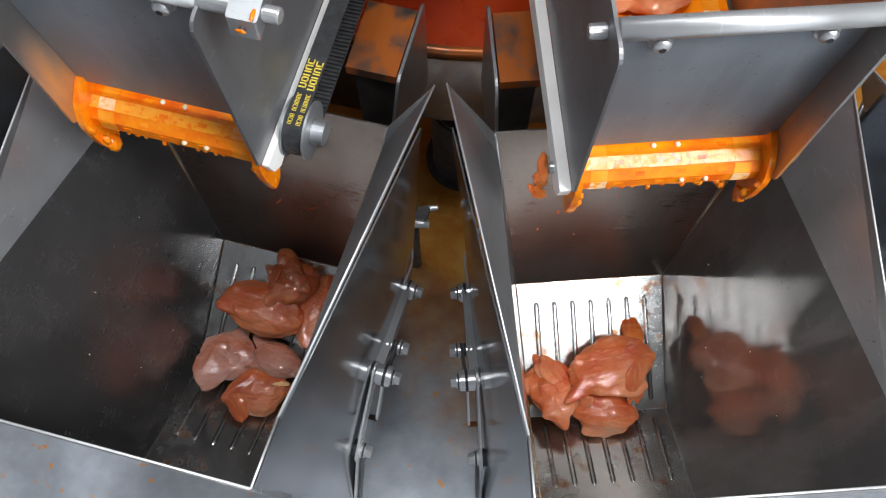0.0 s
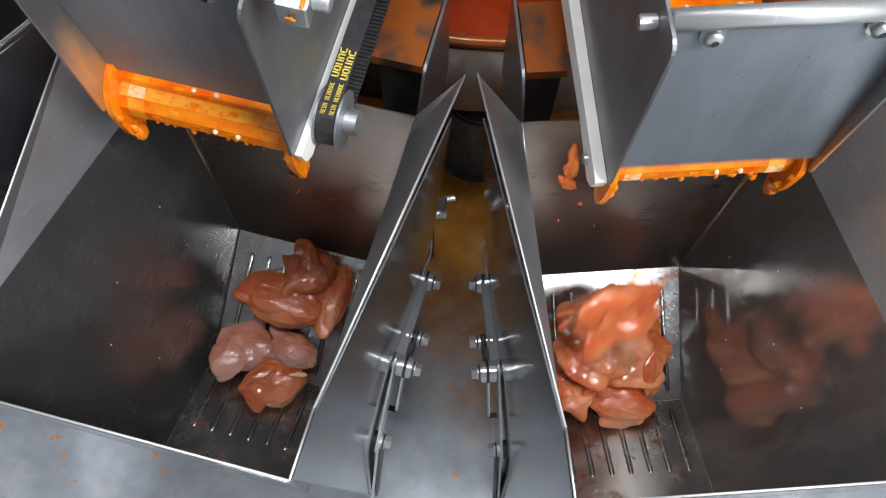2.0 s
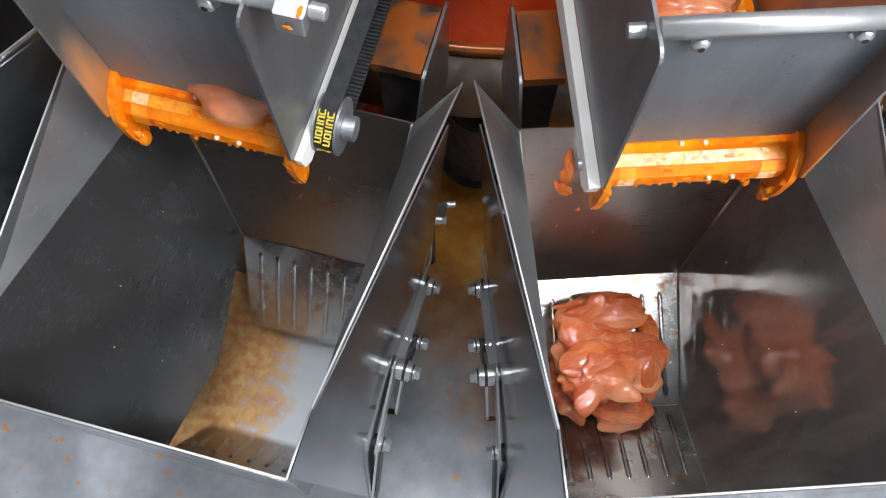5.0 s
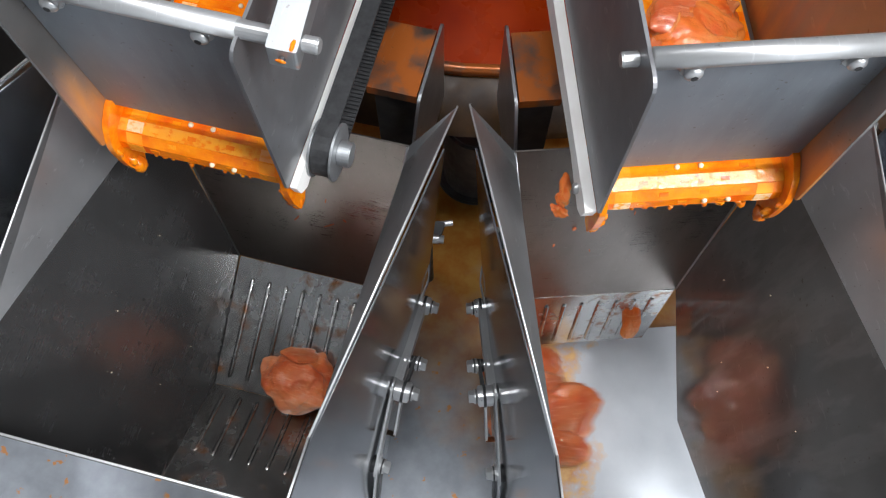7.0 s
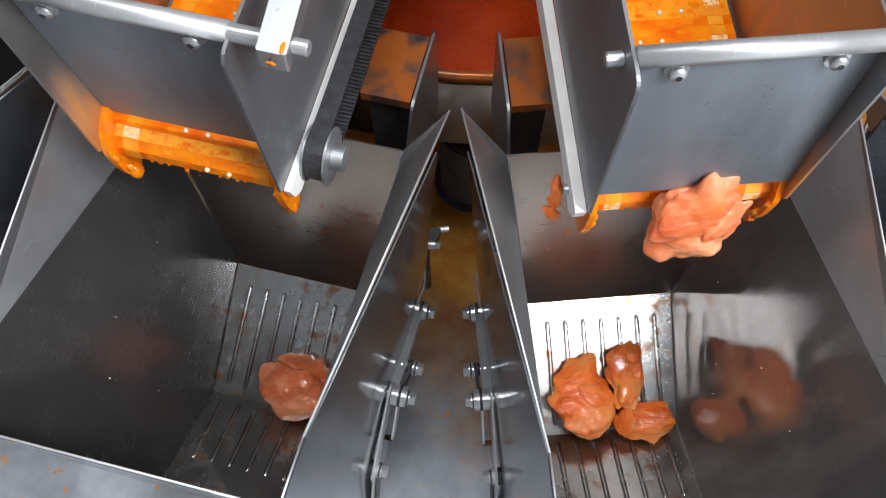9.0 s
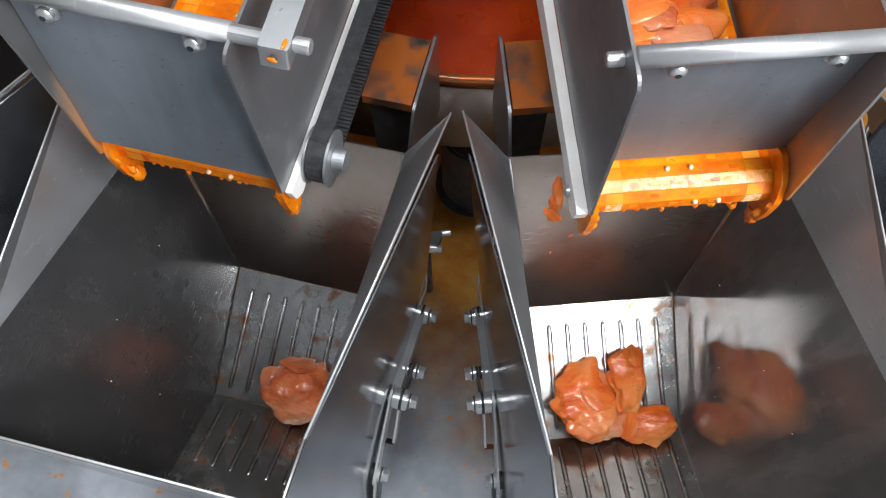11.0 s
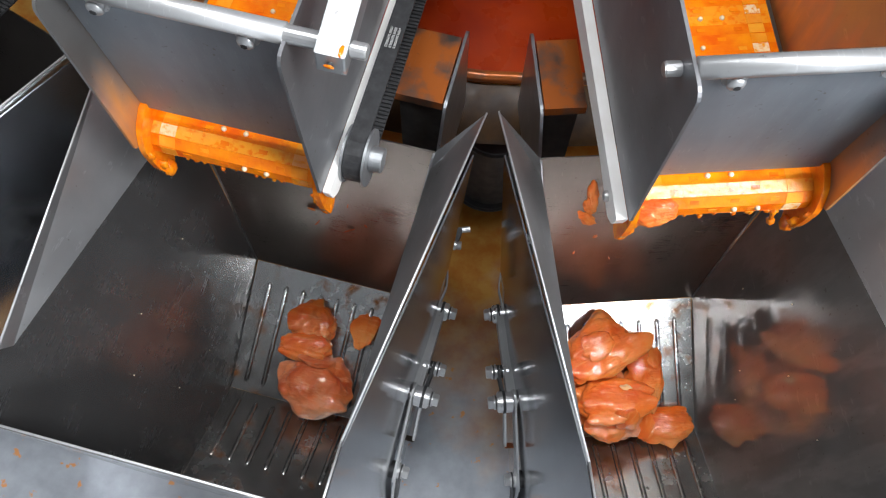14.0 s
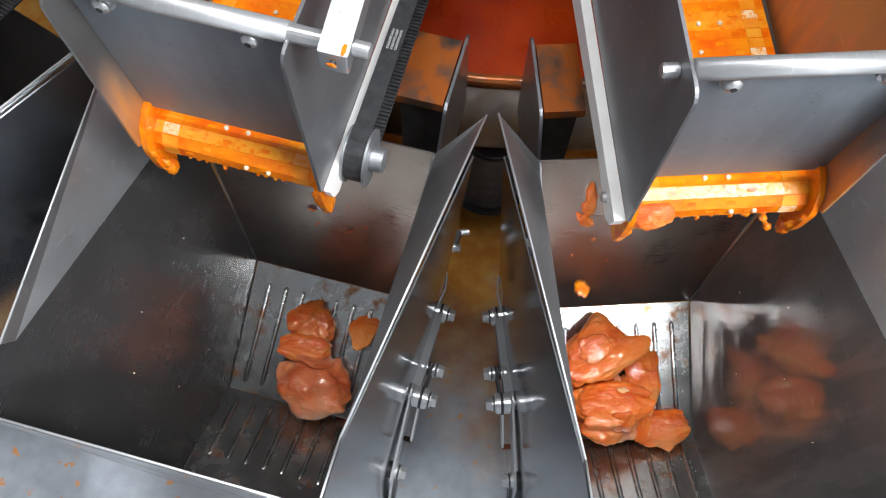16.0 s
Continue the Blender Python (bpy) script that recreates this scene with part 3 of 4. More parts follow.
def gate(side):
    g = thing("gate", turn_of(side), "hinged brushed steel gate plate hanging over the belt", "gate", "feeder gates")
    # built about its shaft
    part("plate", slab([(-.0962, .004, -.004), (.0962, .004, -.004), (.0962, .004, -.206), (-.0962, .004, -.206)], (0, -.002, 0), .0005), M_GATE, g)
    part("shaft", rod((-.0968, 0, 0), (.0968, 0, 0), .0088, 40), M_ROD, g, "bright round steel shaft", smooth=True)
    for s in (-1, 1):
        b = part("gate_bolt", rod((s * .0625, .002, -.018), (s * .0625, -.0045, -.018), .0066, 24), M_BOLT, g)
        part("washer", rod((s * .0625, .0015, -.018), (s * .0625, -.0012, -.018), .0100, 28, width=.0004), M_SLEEVE, b)
        part("socket", rod((s * .0625, -.0085, -.018), (s * .0625, -.0094, -.018), .0030, 6), M_DARK, b, "dark hex socket")
        bm = bmesh.new()
        bmesh.ops.create_uvsphere(bm, u_segments=20, v_segments=10, radius=.0076)
        for v in bm.verts:
            v.co.y = v.co.y * .62 if v.co.y < 0 else 0
            v.co += Vector((s * .0625, -.0045, -.018))
        part("button_head", bm, M_BOLT, b, smooth=True)
    part("crank_pin", rod((.094, 0, 0), (.128, 0, 0), .0075, 18, width=.001), M_BOLT, g)
    arm = slab(rounded([(.126, -.020, -.006), (.150, -.020, -.006), (.150, .19, .03), (.126, .19, .03)], .002, 2), (0, .003, .018), .001)
    part("crank_arm", arm, M_ALU, g, "aluminium crank arm smeared with sauce")
    part("clamp_screw", rod((.150, -.004, .006), (.163, -.004, .006), .0065, 18, width=.001), M_BOLT, g)
    return g


GATES = {s: gate(s) for s in (-3, -1, 1, 3)}


def gate_pose(side, swing):
    """swing: degrees by which the gate stands open, away from the belt."""
    v, z = GATE_TOP
    return turn_of(side) @ pose(0, -v, z, 4.0 - swing)


# ---- timing belt drive ----
PULLEY = (1.527, 1.672)


def drive(side):
    d = thing("belt_drive", turn_of(side), "black toothed timing belt on a flanged aluminium pulley", "drive", "belt drives")
    c = PULLEY
    part("pulley", join(rod(P(.1080, *c), P(.1105, *c), .031, 40), rod(P(.1105, *c), P(.131, *c), .0255, 40), rod(P(.131, *c), P(.1335, *c), .031, 40), rod(P(.1335, *c), P(.147, *c), .0135, 28, width=.001)), M_ALU, d)
    r = .028
    n, v_end = 12, .75
    outline = [(v_end, c[1] + r)] + [(c[0] + math.sin(a) * r, c[1] + math.cos(a) * r) for a in (math.pi * j / n for j in range(n + 1))] + [(v_end, c[1] - r)]
    inner = [(v_end, c[1] + r - .002)] + [(c[0] + math.sin(a) * (r - .002), c[1] + math.cos(a) * (r - .002)) for a in (math.pi * j / n for j in range(n + 1))] + [(v_end, c[1] - r + .002)]
    bm = bmesh.new()
    quad = [[bm.verts.new(P(u, v, z)) for v, z in line] for u, line in ((.1110, outline), (.1308, outline), (.1308, inner), (.1110, inner))]
    for a, b in ((0, 1), (1, 2), (2, 3), (3, 0)):
        for i in range(len(outline) - 1):
            bm.faces.new((quad[a][i], quad[a][i + 1], quad[b][i + 1], quad[b][i]))
    k = 0
    while c[0] - k * .005 > .95:
        v = c[0] - k * .005
        for z0, z1 in ((c[1] - r + .002, c[1] - r + .0042), (c[1] + r - .0042, c[1] + r - .002)):
            quad = [bm.verts.new(P(u, vv, zz)) for u, vv, zz in ((.1112, v, z0), (.1306, v, z0), (.1306, v + .0026, z0), (.1112, v + .0026, z0), (.1112, v + .0004, z1), (.1306, v + .0004, z1), (.1306, v + .0022, z1), (.1112, v + .0022, z1))]
            for q in ((0, 1, 5, 4), (1, 2, 6, 5), (2, 3, 7, 6), (3, 0, 4, 7), (4, 5, 6, 7), (3, 2, 1, 0)):
                bm.faces.new([quad[x] for x in q])
        k += 1
    part("timing_belt", bm, M_DARK, d, "black rubber timing belt", smooth=False)
    return d


DRIVES = {s: drive(s) for s in (-3, -1, 1, 3)}


# ---- brackets near the centre ----
def bracket(side, s):
    b = thing("hanger_bracket", turn_of(side), "boxed steel hanger bracket smeared with red sauce", "bracket", "hanger brackets")
    u0, u1 = (.105, .170) if s > 0 else (-.142, -.089)
    lo, hi = min(u0, u1), max(u0, u1)
    part("cover", box(lo, hi, 1.266, 1.369, 1.535, 1.55, .002), M_BOXM, b)
    # shade below the cover is put into the housing's colour
    part("housing", box(lo + .004, hi - .004, 1.275, 1.355, 1.30, 1.534, .002), M_SHADE, b, "recessed housing, near-black for its shade")
    fu = hi + .003 if s > 0 else lo - .007
    part("flange", slab(rounded([P(fu, 1.255, 1.556), P(fu, 1.375, 1.556), P(fu, 1.41, 1.50), P(fu, 1.41, 1.38), P(fu, 1.255, 1.38)], .008, 3), (.004, 0, 0), .0006), M_PLATE, b)
    return b


for sd, s in ((-1, 1), (1, -1)):
    bracket(sd, s)


def clamp(m, label):
    c = thing("clamp", m, label, "clamp", "frame clamps")
    part("sleeve", rod((-.018, 0, 0), (.010, 0, 0), .008, 20, width=.001), M_BOLT, c)
    part("hex_head", hexhead((.010, 0, 0), (.018, 0, 0), .0072), M_BOLT, c)
    part("lug", slab(rounded([(-.012, .002, -.006), (.012, .002, -.006), (.018, .028, -.006), (.002, .030, -.006)], .004, 3), (0, 0, .012), .0008), M_SHADE, c)
    part("stud", rod((.006, .026, 0), (.030, .030, .002), .005, 14, width=.0006), M_BOLT, c)
    return c


clamp(pose(-.030, -1.418, 1.19), "small steel pipe clamp with hex bolts")
clamp(pose(.088, -1.395, 1.19, 0, 0, 180), "small steel pipe clamp with hex bolts")
for x in (-.045, .103):
    post = thing("frame_post", pose(x, -1.385, .88), "dark upright steel post in the chute", "post", "frame posts")
    part("tube", rod((0, 0, 0), (0, 0, .33), .010, 16), M_SHADE, post, smooth=True)


# ---- raw chicken ----
def meat_mesh(name, seed, size, material, lobes=3, rough=0.32, detail=6):
    """A wet lump of overlapping slabs, grown into one closed skin with torn folds."""
    rng = random.Random(seed)
    bm = bmesh.new()
    bmesh.ops.create_icosphere(bm, subdivisions=detail, radius=1.0)
    sh = Vector((rng.uniform(-50, 50), rng.uniform(-50, 50), rng.uniform(-50, 50)))
    ways = [v.co.normalized() for v in bm.verts]
    bent = np.array([(p + noise.noise_vector(p * 1.5 + sh) * .30).normalized() for p in ways])
    reach = np.linspace(.30, 1.75, 59)
    pts = bent[:, None, :] * reach[None, :, None]
    far = np.full(len(ways), .30)
    for k in range(lobes + 1):
        a = math.tau * k / (lobes + 1) + rng.uniform(-.5, .5)
        d = 0 if k == 0 else rng.uniform(.28, .55)
        c = np.array((math.cos(a) * d, math.sin(a) * d, 0 if k == 0 else rng.uniform(-.15, .50)))
        half = (.92, .84, .74) if k == 0 else (rng.uniform(.78, 1.05), rng.uniform(.34, .56), rng.uniform(.34, .58))
        turn = np.array(Euler((rng.uniform(-.3, .3), rng.uniform(-.3, .3), rng.uniform(0, 3.1))).to_matrix())
        q = np.abs((pts - c) @ turn / np.array(half))
        e = (2.4, 2.2, 2.6) if k == 0 else (1.5, 1.7, 2.0)
        inside = q[..., 0] ** e[0] + q[..., 1] ** e[1] + q[..., 2] ** e[2] < 1.0
        far = np.maximum(far, np.where(inside, reach, 0).max(axis=1))
    for v, p, r in zip(bm.verts, ways, far):
        w = p + noise.noise_vector(p * 2.2 - sh) * .25
        fold = abs(noise.noise(Vector((w.x * 1.6, w.y * 3.0, w.z * 2.2)) - sh))
        d = r * (1.0 + rough * .34 * noise.noise(p * 1.5 + sh) + .07 * noise.noise(p * 3.6 - sh) + .018 * noise.noise(p * 9 + sh) + .010 * noise.noise(Vector((p.x * 9, p.y * 16, p.z * 12)) + sh) - .04 * max(0, .10 - fold) / .10)
        v.co = Vector((p.x * size[0] * d, p.y * size[1] * d, p.z * size[2] * d))
    for step in range(3):
        bmesh.ops.smooth_vert(bm, verts=bm.verts, factor=.45, use_axis_x=True, use_axis_y=True, use_axis_z=True)
    return link_mesh(name, bm, material, True)


def blob(seed, size, center, rough=.35):
    rngb = random.Random(seed)
    sh = Vector((rngb.uniform(-40, 40), rngb.uniform(-40, 40), 3))
    bm = bmesh.new()
    bmesh.ops.create_icosphere(bm, subdivisions=3, radius=1.0)
    for v in bm.verts:
        d = 1 + rough * noise.noise(v.co * 1.6 + sh) + .15 * noise.noise(v.co * 4 + sh)
        v.co = Vector((v.co.x * size[0], v.co.y * size[1], v.co.z * size[2])) * d + Vector(center)
    return bm


def chicken(side, seed, size, material, label, lobes=3, rough=0.32, name="chicken_piece", group="chicken pieces"):
    ob = new(name, meat_mesh(name, seed, size, material, lobes, rough))
    ob.matrix_basis = turn_of(side)
    pick = random.Random(seed * 7)
    top = [v for v in ob.data.vertices if v.normal.z > .55]
    if lobes > 2:
        v = top[pick.randrange(len(top))]
        w = (size[0] + size[1]) / 2
        fl = new("flap", meat_mesh("flap", seed * 11, (w * pick.uniform(.50, .70), w * pick.uniform(.28, .42), w * .13), material, 2, .5, 5))
        fl.parent = ob
        fl.matrix_basis = Matrix.Translation(v.co * .90) @ v.normal.to_track_quat("Z", "Y").to_matrix().to_4x4() @ pose(0, 0, 0, pick.uniform(-8, 8), pick.uniform(-8, 8), pick.uniform(0, 180))
    if seed in (32, 52, 65):
        v = top[pick.randrange(len(top))]
        fat = part("fat_patch", blob(seed * 3, (pick.uniform(.006, .013), pick.uniform(.003, .006), .0014), (0, 0, 0), .8), M_FAT, ob, "pale patch of fat", smooth=True)
        fat.matrix_basis = Matrix.Translation(v.co) @ v.normal.to_track_quat("Z", "Y").to_matrix().to_4x4() @ pose(0, 0, 0, 0, 0, pick.uniform(0, 180))
    return tagged(ob, label, "raw chicken", group)


ON_STEEL = "piece of raw marinated chicken lying on ribbed steel"
A1 = chicken(1, 11, (0.073, 0.051, 0.028), M_MEAT_PINK, "plump glossy piece of raw marinated chicken", 3)
A2 = chicken(1, 12, (0.055, 0.035, 0.024), M_MEAT_PINK, ON_STEEL, 3, .4)
A3 = chicken(1, 13, (0.040, 0.053, 0.022), M_MEAT_PINK, ON_STEEL, 4, .45)
A4 = chicken(1, 14, (0.018, 0.046, 0.011), M_MEAT_ORANGE, "thin orange strip of chicken stuck to a door", 2, .4)
B1 = chicken(1, 21, (0.064, 0.066, 0.032), M_MEAT_PINK, "orange piece of raw marinated chicken", 4, .36)
C1 = chicken(1, 31, (0.075, 0.035, 0.032), M_MEAT_PINK, "flat-topped piece of raw marinated chicken", 3)
C2 = chicken(1, 32, (0.064, 0.051, 0.028), M_MEAT_PINK, "ragged orange piece of raw marinated chicken", 5, .42)
D1 = chicken(1, 41, (0.053, 0.064, 0.026), M_MEAT_ORANGE, ON_STEEL, 3)
D2 = chicken(1, 42, (0.029, 0.051, 0.019), M_MEAT_ORANGE, "narrow lobe of raw marinated chicken", 4, .6)
D3 = chicken(1, 43, (0.055, 0.031, 0.022), M_MEAT_ORANGE, ON_STEEL, 3)
F1 = chicken(1, 51, (0.062, 0.048, 0.032), M_MEAT_ORANGE, "folded orange piece of raw marinated chicken", 4)
F2 = chicken(1, 52, (0.062, 0.040, 0.028), M_MEAT_ORANGE, "glossy pale orange piece of raw chicken", 3)
L1 = chicken(-1, 61, (0.079, 0.044, 0.030), M_MEAT_DARK, "broad smooth dark piece of raw chicken", 1, .26)
L2 = chicken(-1, 62, (0.044, 0.042, 0.032), M_MEAT_DARK, "round dark piece of raw chicken", 3)
L3 = chicken(-1, 63, (0.051, 0.044, 0.026), M_MEAT_PALE, "pale greyish pink piece of raw chicken", 2)
L4 = chicken(-1, 64, (0.044, 0.030, 0.028), M_MEAT_PALE, "small pale piece of raw chicken", 2)
L5 = chicken(-1, 65, (0.051, 0.042, 0.024), M_MEAT_DARK, ON_STEEL, 4)
L6 = chicken(-1, 66, (0.029, 0.062, 0.026), M_MEAT_DARK, "narrow dark piece of raw chicken", 2)
G1 = chicken(-1, 71, (0.062, 0.055, 0.041), M_MEAT_PINK, "round glossy ball of raw chicken", 3, .5)
H1 = chicken(-1, 72, (0.040, 0.044, 0.022), M_MEAT_ORANGE, "pointed piece of raw marinated chicken", 2)
J1 = chicken(-1, 73, (0.051, 0.024, 0.022), M_MEAT_ORANGE, "flat piece of raw marinated chicken", 2)
I1 = chicken(-1, 74, (0.019, 0.060, 0.008), M_MEAT_ORANGE, "stringy orange strip of chicken on a door", 2, .8)
BELT_R = chicken(1, 81, (0.054, 0.050, 0.024), M_MEAT_PINK, "heap of raw marinated chicken riding on a belt", 5, .4)
BELT_R2 = chicken(1, 82, (0.061, 0.055, 0.026), M_MEAT_PINK, "heap of raw marinated chicken riding on a belt", 5, .4)

NOSE = chicken(1, 83, (0.026, 0.017, 0.020), M_MEAT_ORANGE, "flap of glossy chicken clinging to the belt's nose", 2, .4)


# ---- scraps of meat clinging to the steel ----
def scrap(side, seed, size, u, v, z, rx=0, ry=0, rz=0, label="small brown scrap of chicken clinging to steel", material=None):
    ob = new("meat_scrap", meat_mesh("meat_scrap", seed, size, material or (M_MEAT_ORANGE if size[2] > .009 else M_MEAT_DARK), 3 if size[2] > .02 else 2, .8 if size[2] > .02 else .5, 4 if size[2] > .009 else 3))
    ob.matrix_basis = turn_of(side) @ pose(u, -v, z, rx, ry, rz)
    return tagged(ob, label, "meat scrap", "scraps of chicken")


def back_v(z):
    return 1.436 + (1.545 - z) * .1796


for k, (du, dv, dz, a) in enumerate(((.003, -.010, .011, -50), (0, -.001, .001, -36), (-.003, .008, -.010, -55))):
    bit = new("meat_scrap", link_mesh("meat_scrap", blob(203 + k, (.0062, .0056, .0135 - .001 * k), (0, 0, 0), .7), M_MEAT_ORANGE, True))
    bit.matrix_basis = turn_of(1) @ pose(-.116 + du, -1.530 - dv, 1.60 + dz, a, 0, k * 35)
    tagged(bit, "ragged scrap of chicken hanging beside a belt", "meat scrap", "scraps of chicken")
for k, (sd, u, z, a, b) in enumerate(((-1, .005, 1.36, .006, .010), (-1, .062, 1.33, .012, .006), (-1, .012, 1.33, .007, .006), (-1, .060, 1.39, .004, .004), (-1, -.03, 1.41, .003, .003),
                                      (-1, .085, 1.35, .004, .003), (1, -.06, 1.37, .004, .006), (1, -.085, 1.33, .003, .004), (1, .02, 1.40, .004, .003), (1, -.03, 1.31, .003, .003), (-1, -.075, 1.44, .004, .003), (-1, -.12, 1.40, .003, .003))):
    scrap(sd, 210 + k, (a * 1.0, .0009, b * 1.0), u, back_v(z) + .002, z, 10, 0, k * 31)
rng = random.Random(5)
for k in range(11):
    sd = -1 if k % 2 else 1
    s = 1 if sd > 0 else -1
    v, z = rng.uniform(1.54, 1.78), rng.uniform(1.22, 1.46)
    d = .1185 - .0126 * (v - 1.503) + .1243 * (z - 1.172)
    r = rng.uniform(.0007, .0013)
    scrap(sd, 240 + k, (.0012, r, r * 1.3), U0 + s * (d - .001), v, z, label="tiny pale crumb of fat stuck to a hopper wall", material=M_NUB)
for k in range(9):
    a, r = rng.uniform(-.26, .26), rng.uniform(1.5, 2.1)
    q = rng.uniform(.002, .006)
    ob = new("meat_scrap", meat_mesh("meat_scrap", 270 + k, (q, q * .7, .003), M_MEAT_ORANGE, 2, .5, 3))
    ob.matrix_basis = pose(r * math.sin(a), -r * math.cos(a), .93 + (r - 1.62) * .103 + .002, 0, 0, k * 40)
    tagged(ob, "orange scrap of chicken lying in the chute", "meat scrap", "scraps of chicken")


# ---- print on the left timing belt ----
def print_patch(name, material, rows, label):
    """Bars of print, flat on the belt, about the patch's middle."""
    ob = new(name, None)
    ob.empty_display_size = .01
    ob.parent = DRIVES[-1]
    tagged(ob, label)
    for x, y, w, h in rows:
        part("print_bar", slab([(x - w / 2, y - h / 2, 0), (x + w / 2, y - h / 2, 0), (x + w / 2, y + h / 2, 0), (x - w / 2, y + h / 2, 0)], (0, 0, .0004)), material, ob)
    return ob


def on_belt(d):
    """Pose on the belt, d metres back from the pulley's top; negative goes round the pulley."""
    v, z = PULLEY
    r = .0281
    if d >= 0:
        return pose(.1209, -(v - d), z + r)
    a = -d / r
    if a <= math.pi:
        return pose(.1209, -(v + math.sin(a) * r), z + math.cos(a) * r, math.degrees(a))
    return pose(.1209, -(v - (-d - math.pi * r)), z - r, 180)


def strokes(x, y, w, h, k):
    """A bar sign as wide as a letter: uprights and one or two cross strokes."""
    q = h * .26
    cross = ((x - w / 2 + q * .4, y, q * .8, h), (x + w / 2 - q * .4, y, q * .8, h))
    ends = ((x, y - h / 2 + q / 2, w, q), (x, y + h / 2 - q / 2, w, q))
    return list((cross + ends[:1], cross[:1] + ends, ends, cross + ends, ends + cross[1:])[k % 5])


YELLOW = [b for k in range(5) for x, y in ((-.0049, 0), (.0045, .0016)) for b in strokes(x, .0145 - k * .0072 - y, .0074, .0058, k)]
PRINT_A = print_patch("print_word", M_PRINT, YELLOW, "yellow print on a black belt")
PRINT_B = print_patch("print_word", M_PRINT, [b for k in range(12) if k != 7 for x in (-.0046, .0046) for b in strokes(x, .015 - k * .0031, .0046, .0024, k)], "small yellow print on a black belt")
PRINT_C = print_patch("print_number", M_PRINT_PALE, [b for k in range(9) for x in (-.0045, 0, .0045) for b in strokes(x, .014 - k * .0030, .0026, .0021, k + 2)], "pale small print on a black belt")
PRINT_D = print_patch("print_number", M_PRINT_PALE, [b for k in range(4) for x in (-.004, .002) for b in strokes(x, .006 - k * .0034, .0036, .0026, k + 1)], "pale small print on a black belt")

# ---- sauce details ----
def film(name, bm, parent, label):
    return part(name, bm, M_SAUCE, parent, label, smooth=True)


for sd in (-1, 1):
    for k, (u, v, z, r) in enumerate(((-.0905, 1.582, 1.668, .005), (.0905, 1.582, 1.668, .005), (-.088, 1.576, 1.640, .006), (.088, 1.576, 1.640, .006), (.03, 1.572, 1.664, .0032), (-.045, 1.572, 1.664, .0032))):
        film("sauce_clot", blob(300 + k + 10 * sd, (r, r * .6, r * 1.3), P(u, v, z)), FEEDERS[sd], "wet clot of orange sauce")
    for k, u in enumerate((-.0905, .0905)):
        film("sauce_foot", blob(350 + k + 7 * sd, (.0066, .009, .012), P(u, 1.568, 1.618), .3), FEEDERS[sd], "thick wet foot of sauce under the belt's nose")
    rgd = random.Random(40 + sd)
    for k in range(7):
        q = rgd.uniform(.0018, .003)
        film("sauce_drip", blob(370 + k, (q, q, q * 1.6), P(-.055 + .018 * k + rgd.uniform(-.005, .005), 1.5705 - .001 * (k % 2), 1.660 - .002 * (k % 3)), .3), FEEDERS[sd], "hanging drip of orange sauce")
film("sauce_smear", blob(330, (.0038, .0009, .0026), (.138, -.0215, .004)), GATES[-1], "smear of orange sauce")
film("sauce_smear", blob(331, (.0018, .005, .0009), (.146, -.012, .0135)), GATES[-1], "smear of orange sauce")
for sd in (-1, 1):
    part("screw_hole", rod((.138, -.0206, .003), (.138, -.018, .003), .0026, 16), M_DARK, GATES[sd], "dark threaded hole")

FALLING = tagged(new("meat_scrap", link_mesh("meat_scrap", blob(207, (.0085, .0022, .0120), (0, 0, 0), .6), M_SAUCE, True)), "orange scrap of meat dropping off the belt's nose", "meat scrap", "scraps of chicken")
string = bmesh.new()
for k in range(6):
    q = .0024 + (.0022 if k in (0, 5) else 0)
    string = join(string, blob(380 + k, (q, q, .0052), (0, 0, -.0055 * k), .25))
DRIP = tagged(new("sauce_string", link_mesh("sauce_string", string, M_SAUCE, True)), "thick string of orange sauce hanging from the belt", "sauce")


# ---- motion ----
def swing_rows(side, table):
    return [(t, gate_pose(side, a)) for t, a in table]


def at(side, u, v, z, rx=0, ry=0, rz=0):
    return turn_of(side) @ pose(u, -v, z, rx, ry, rz)


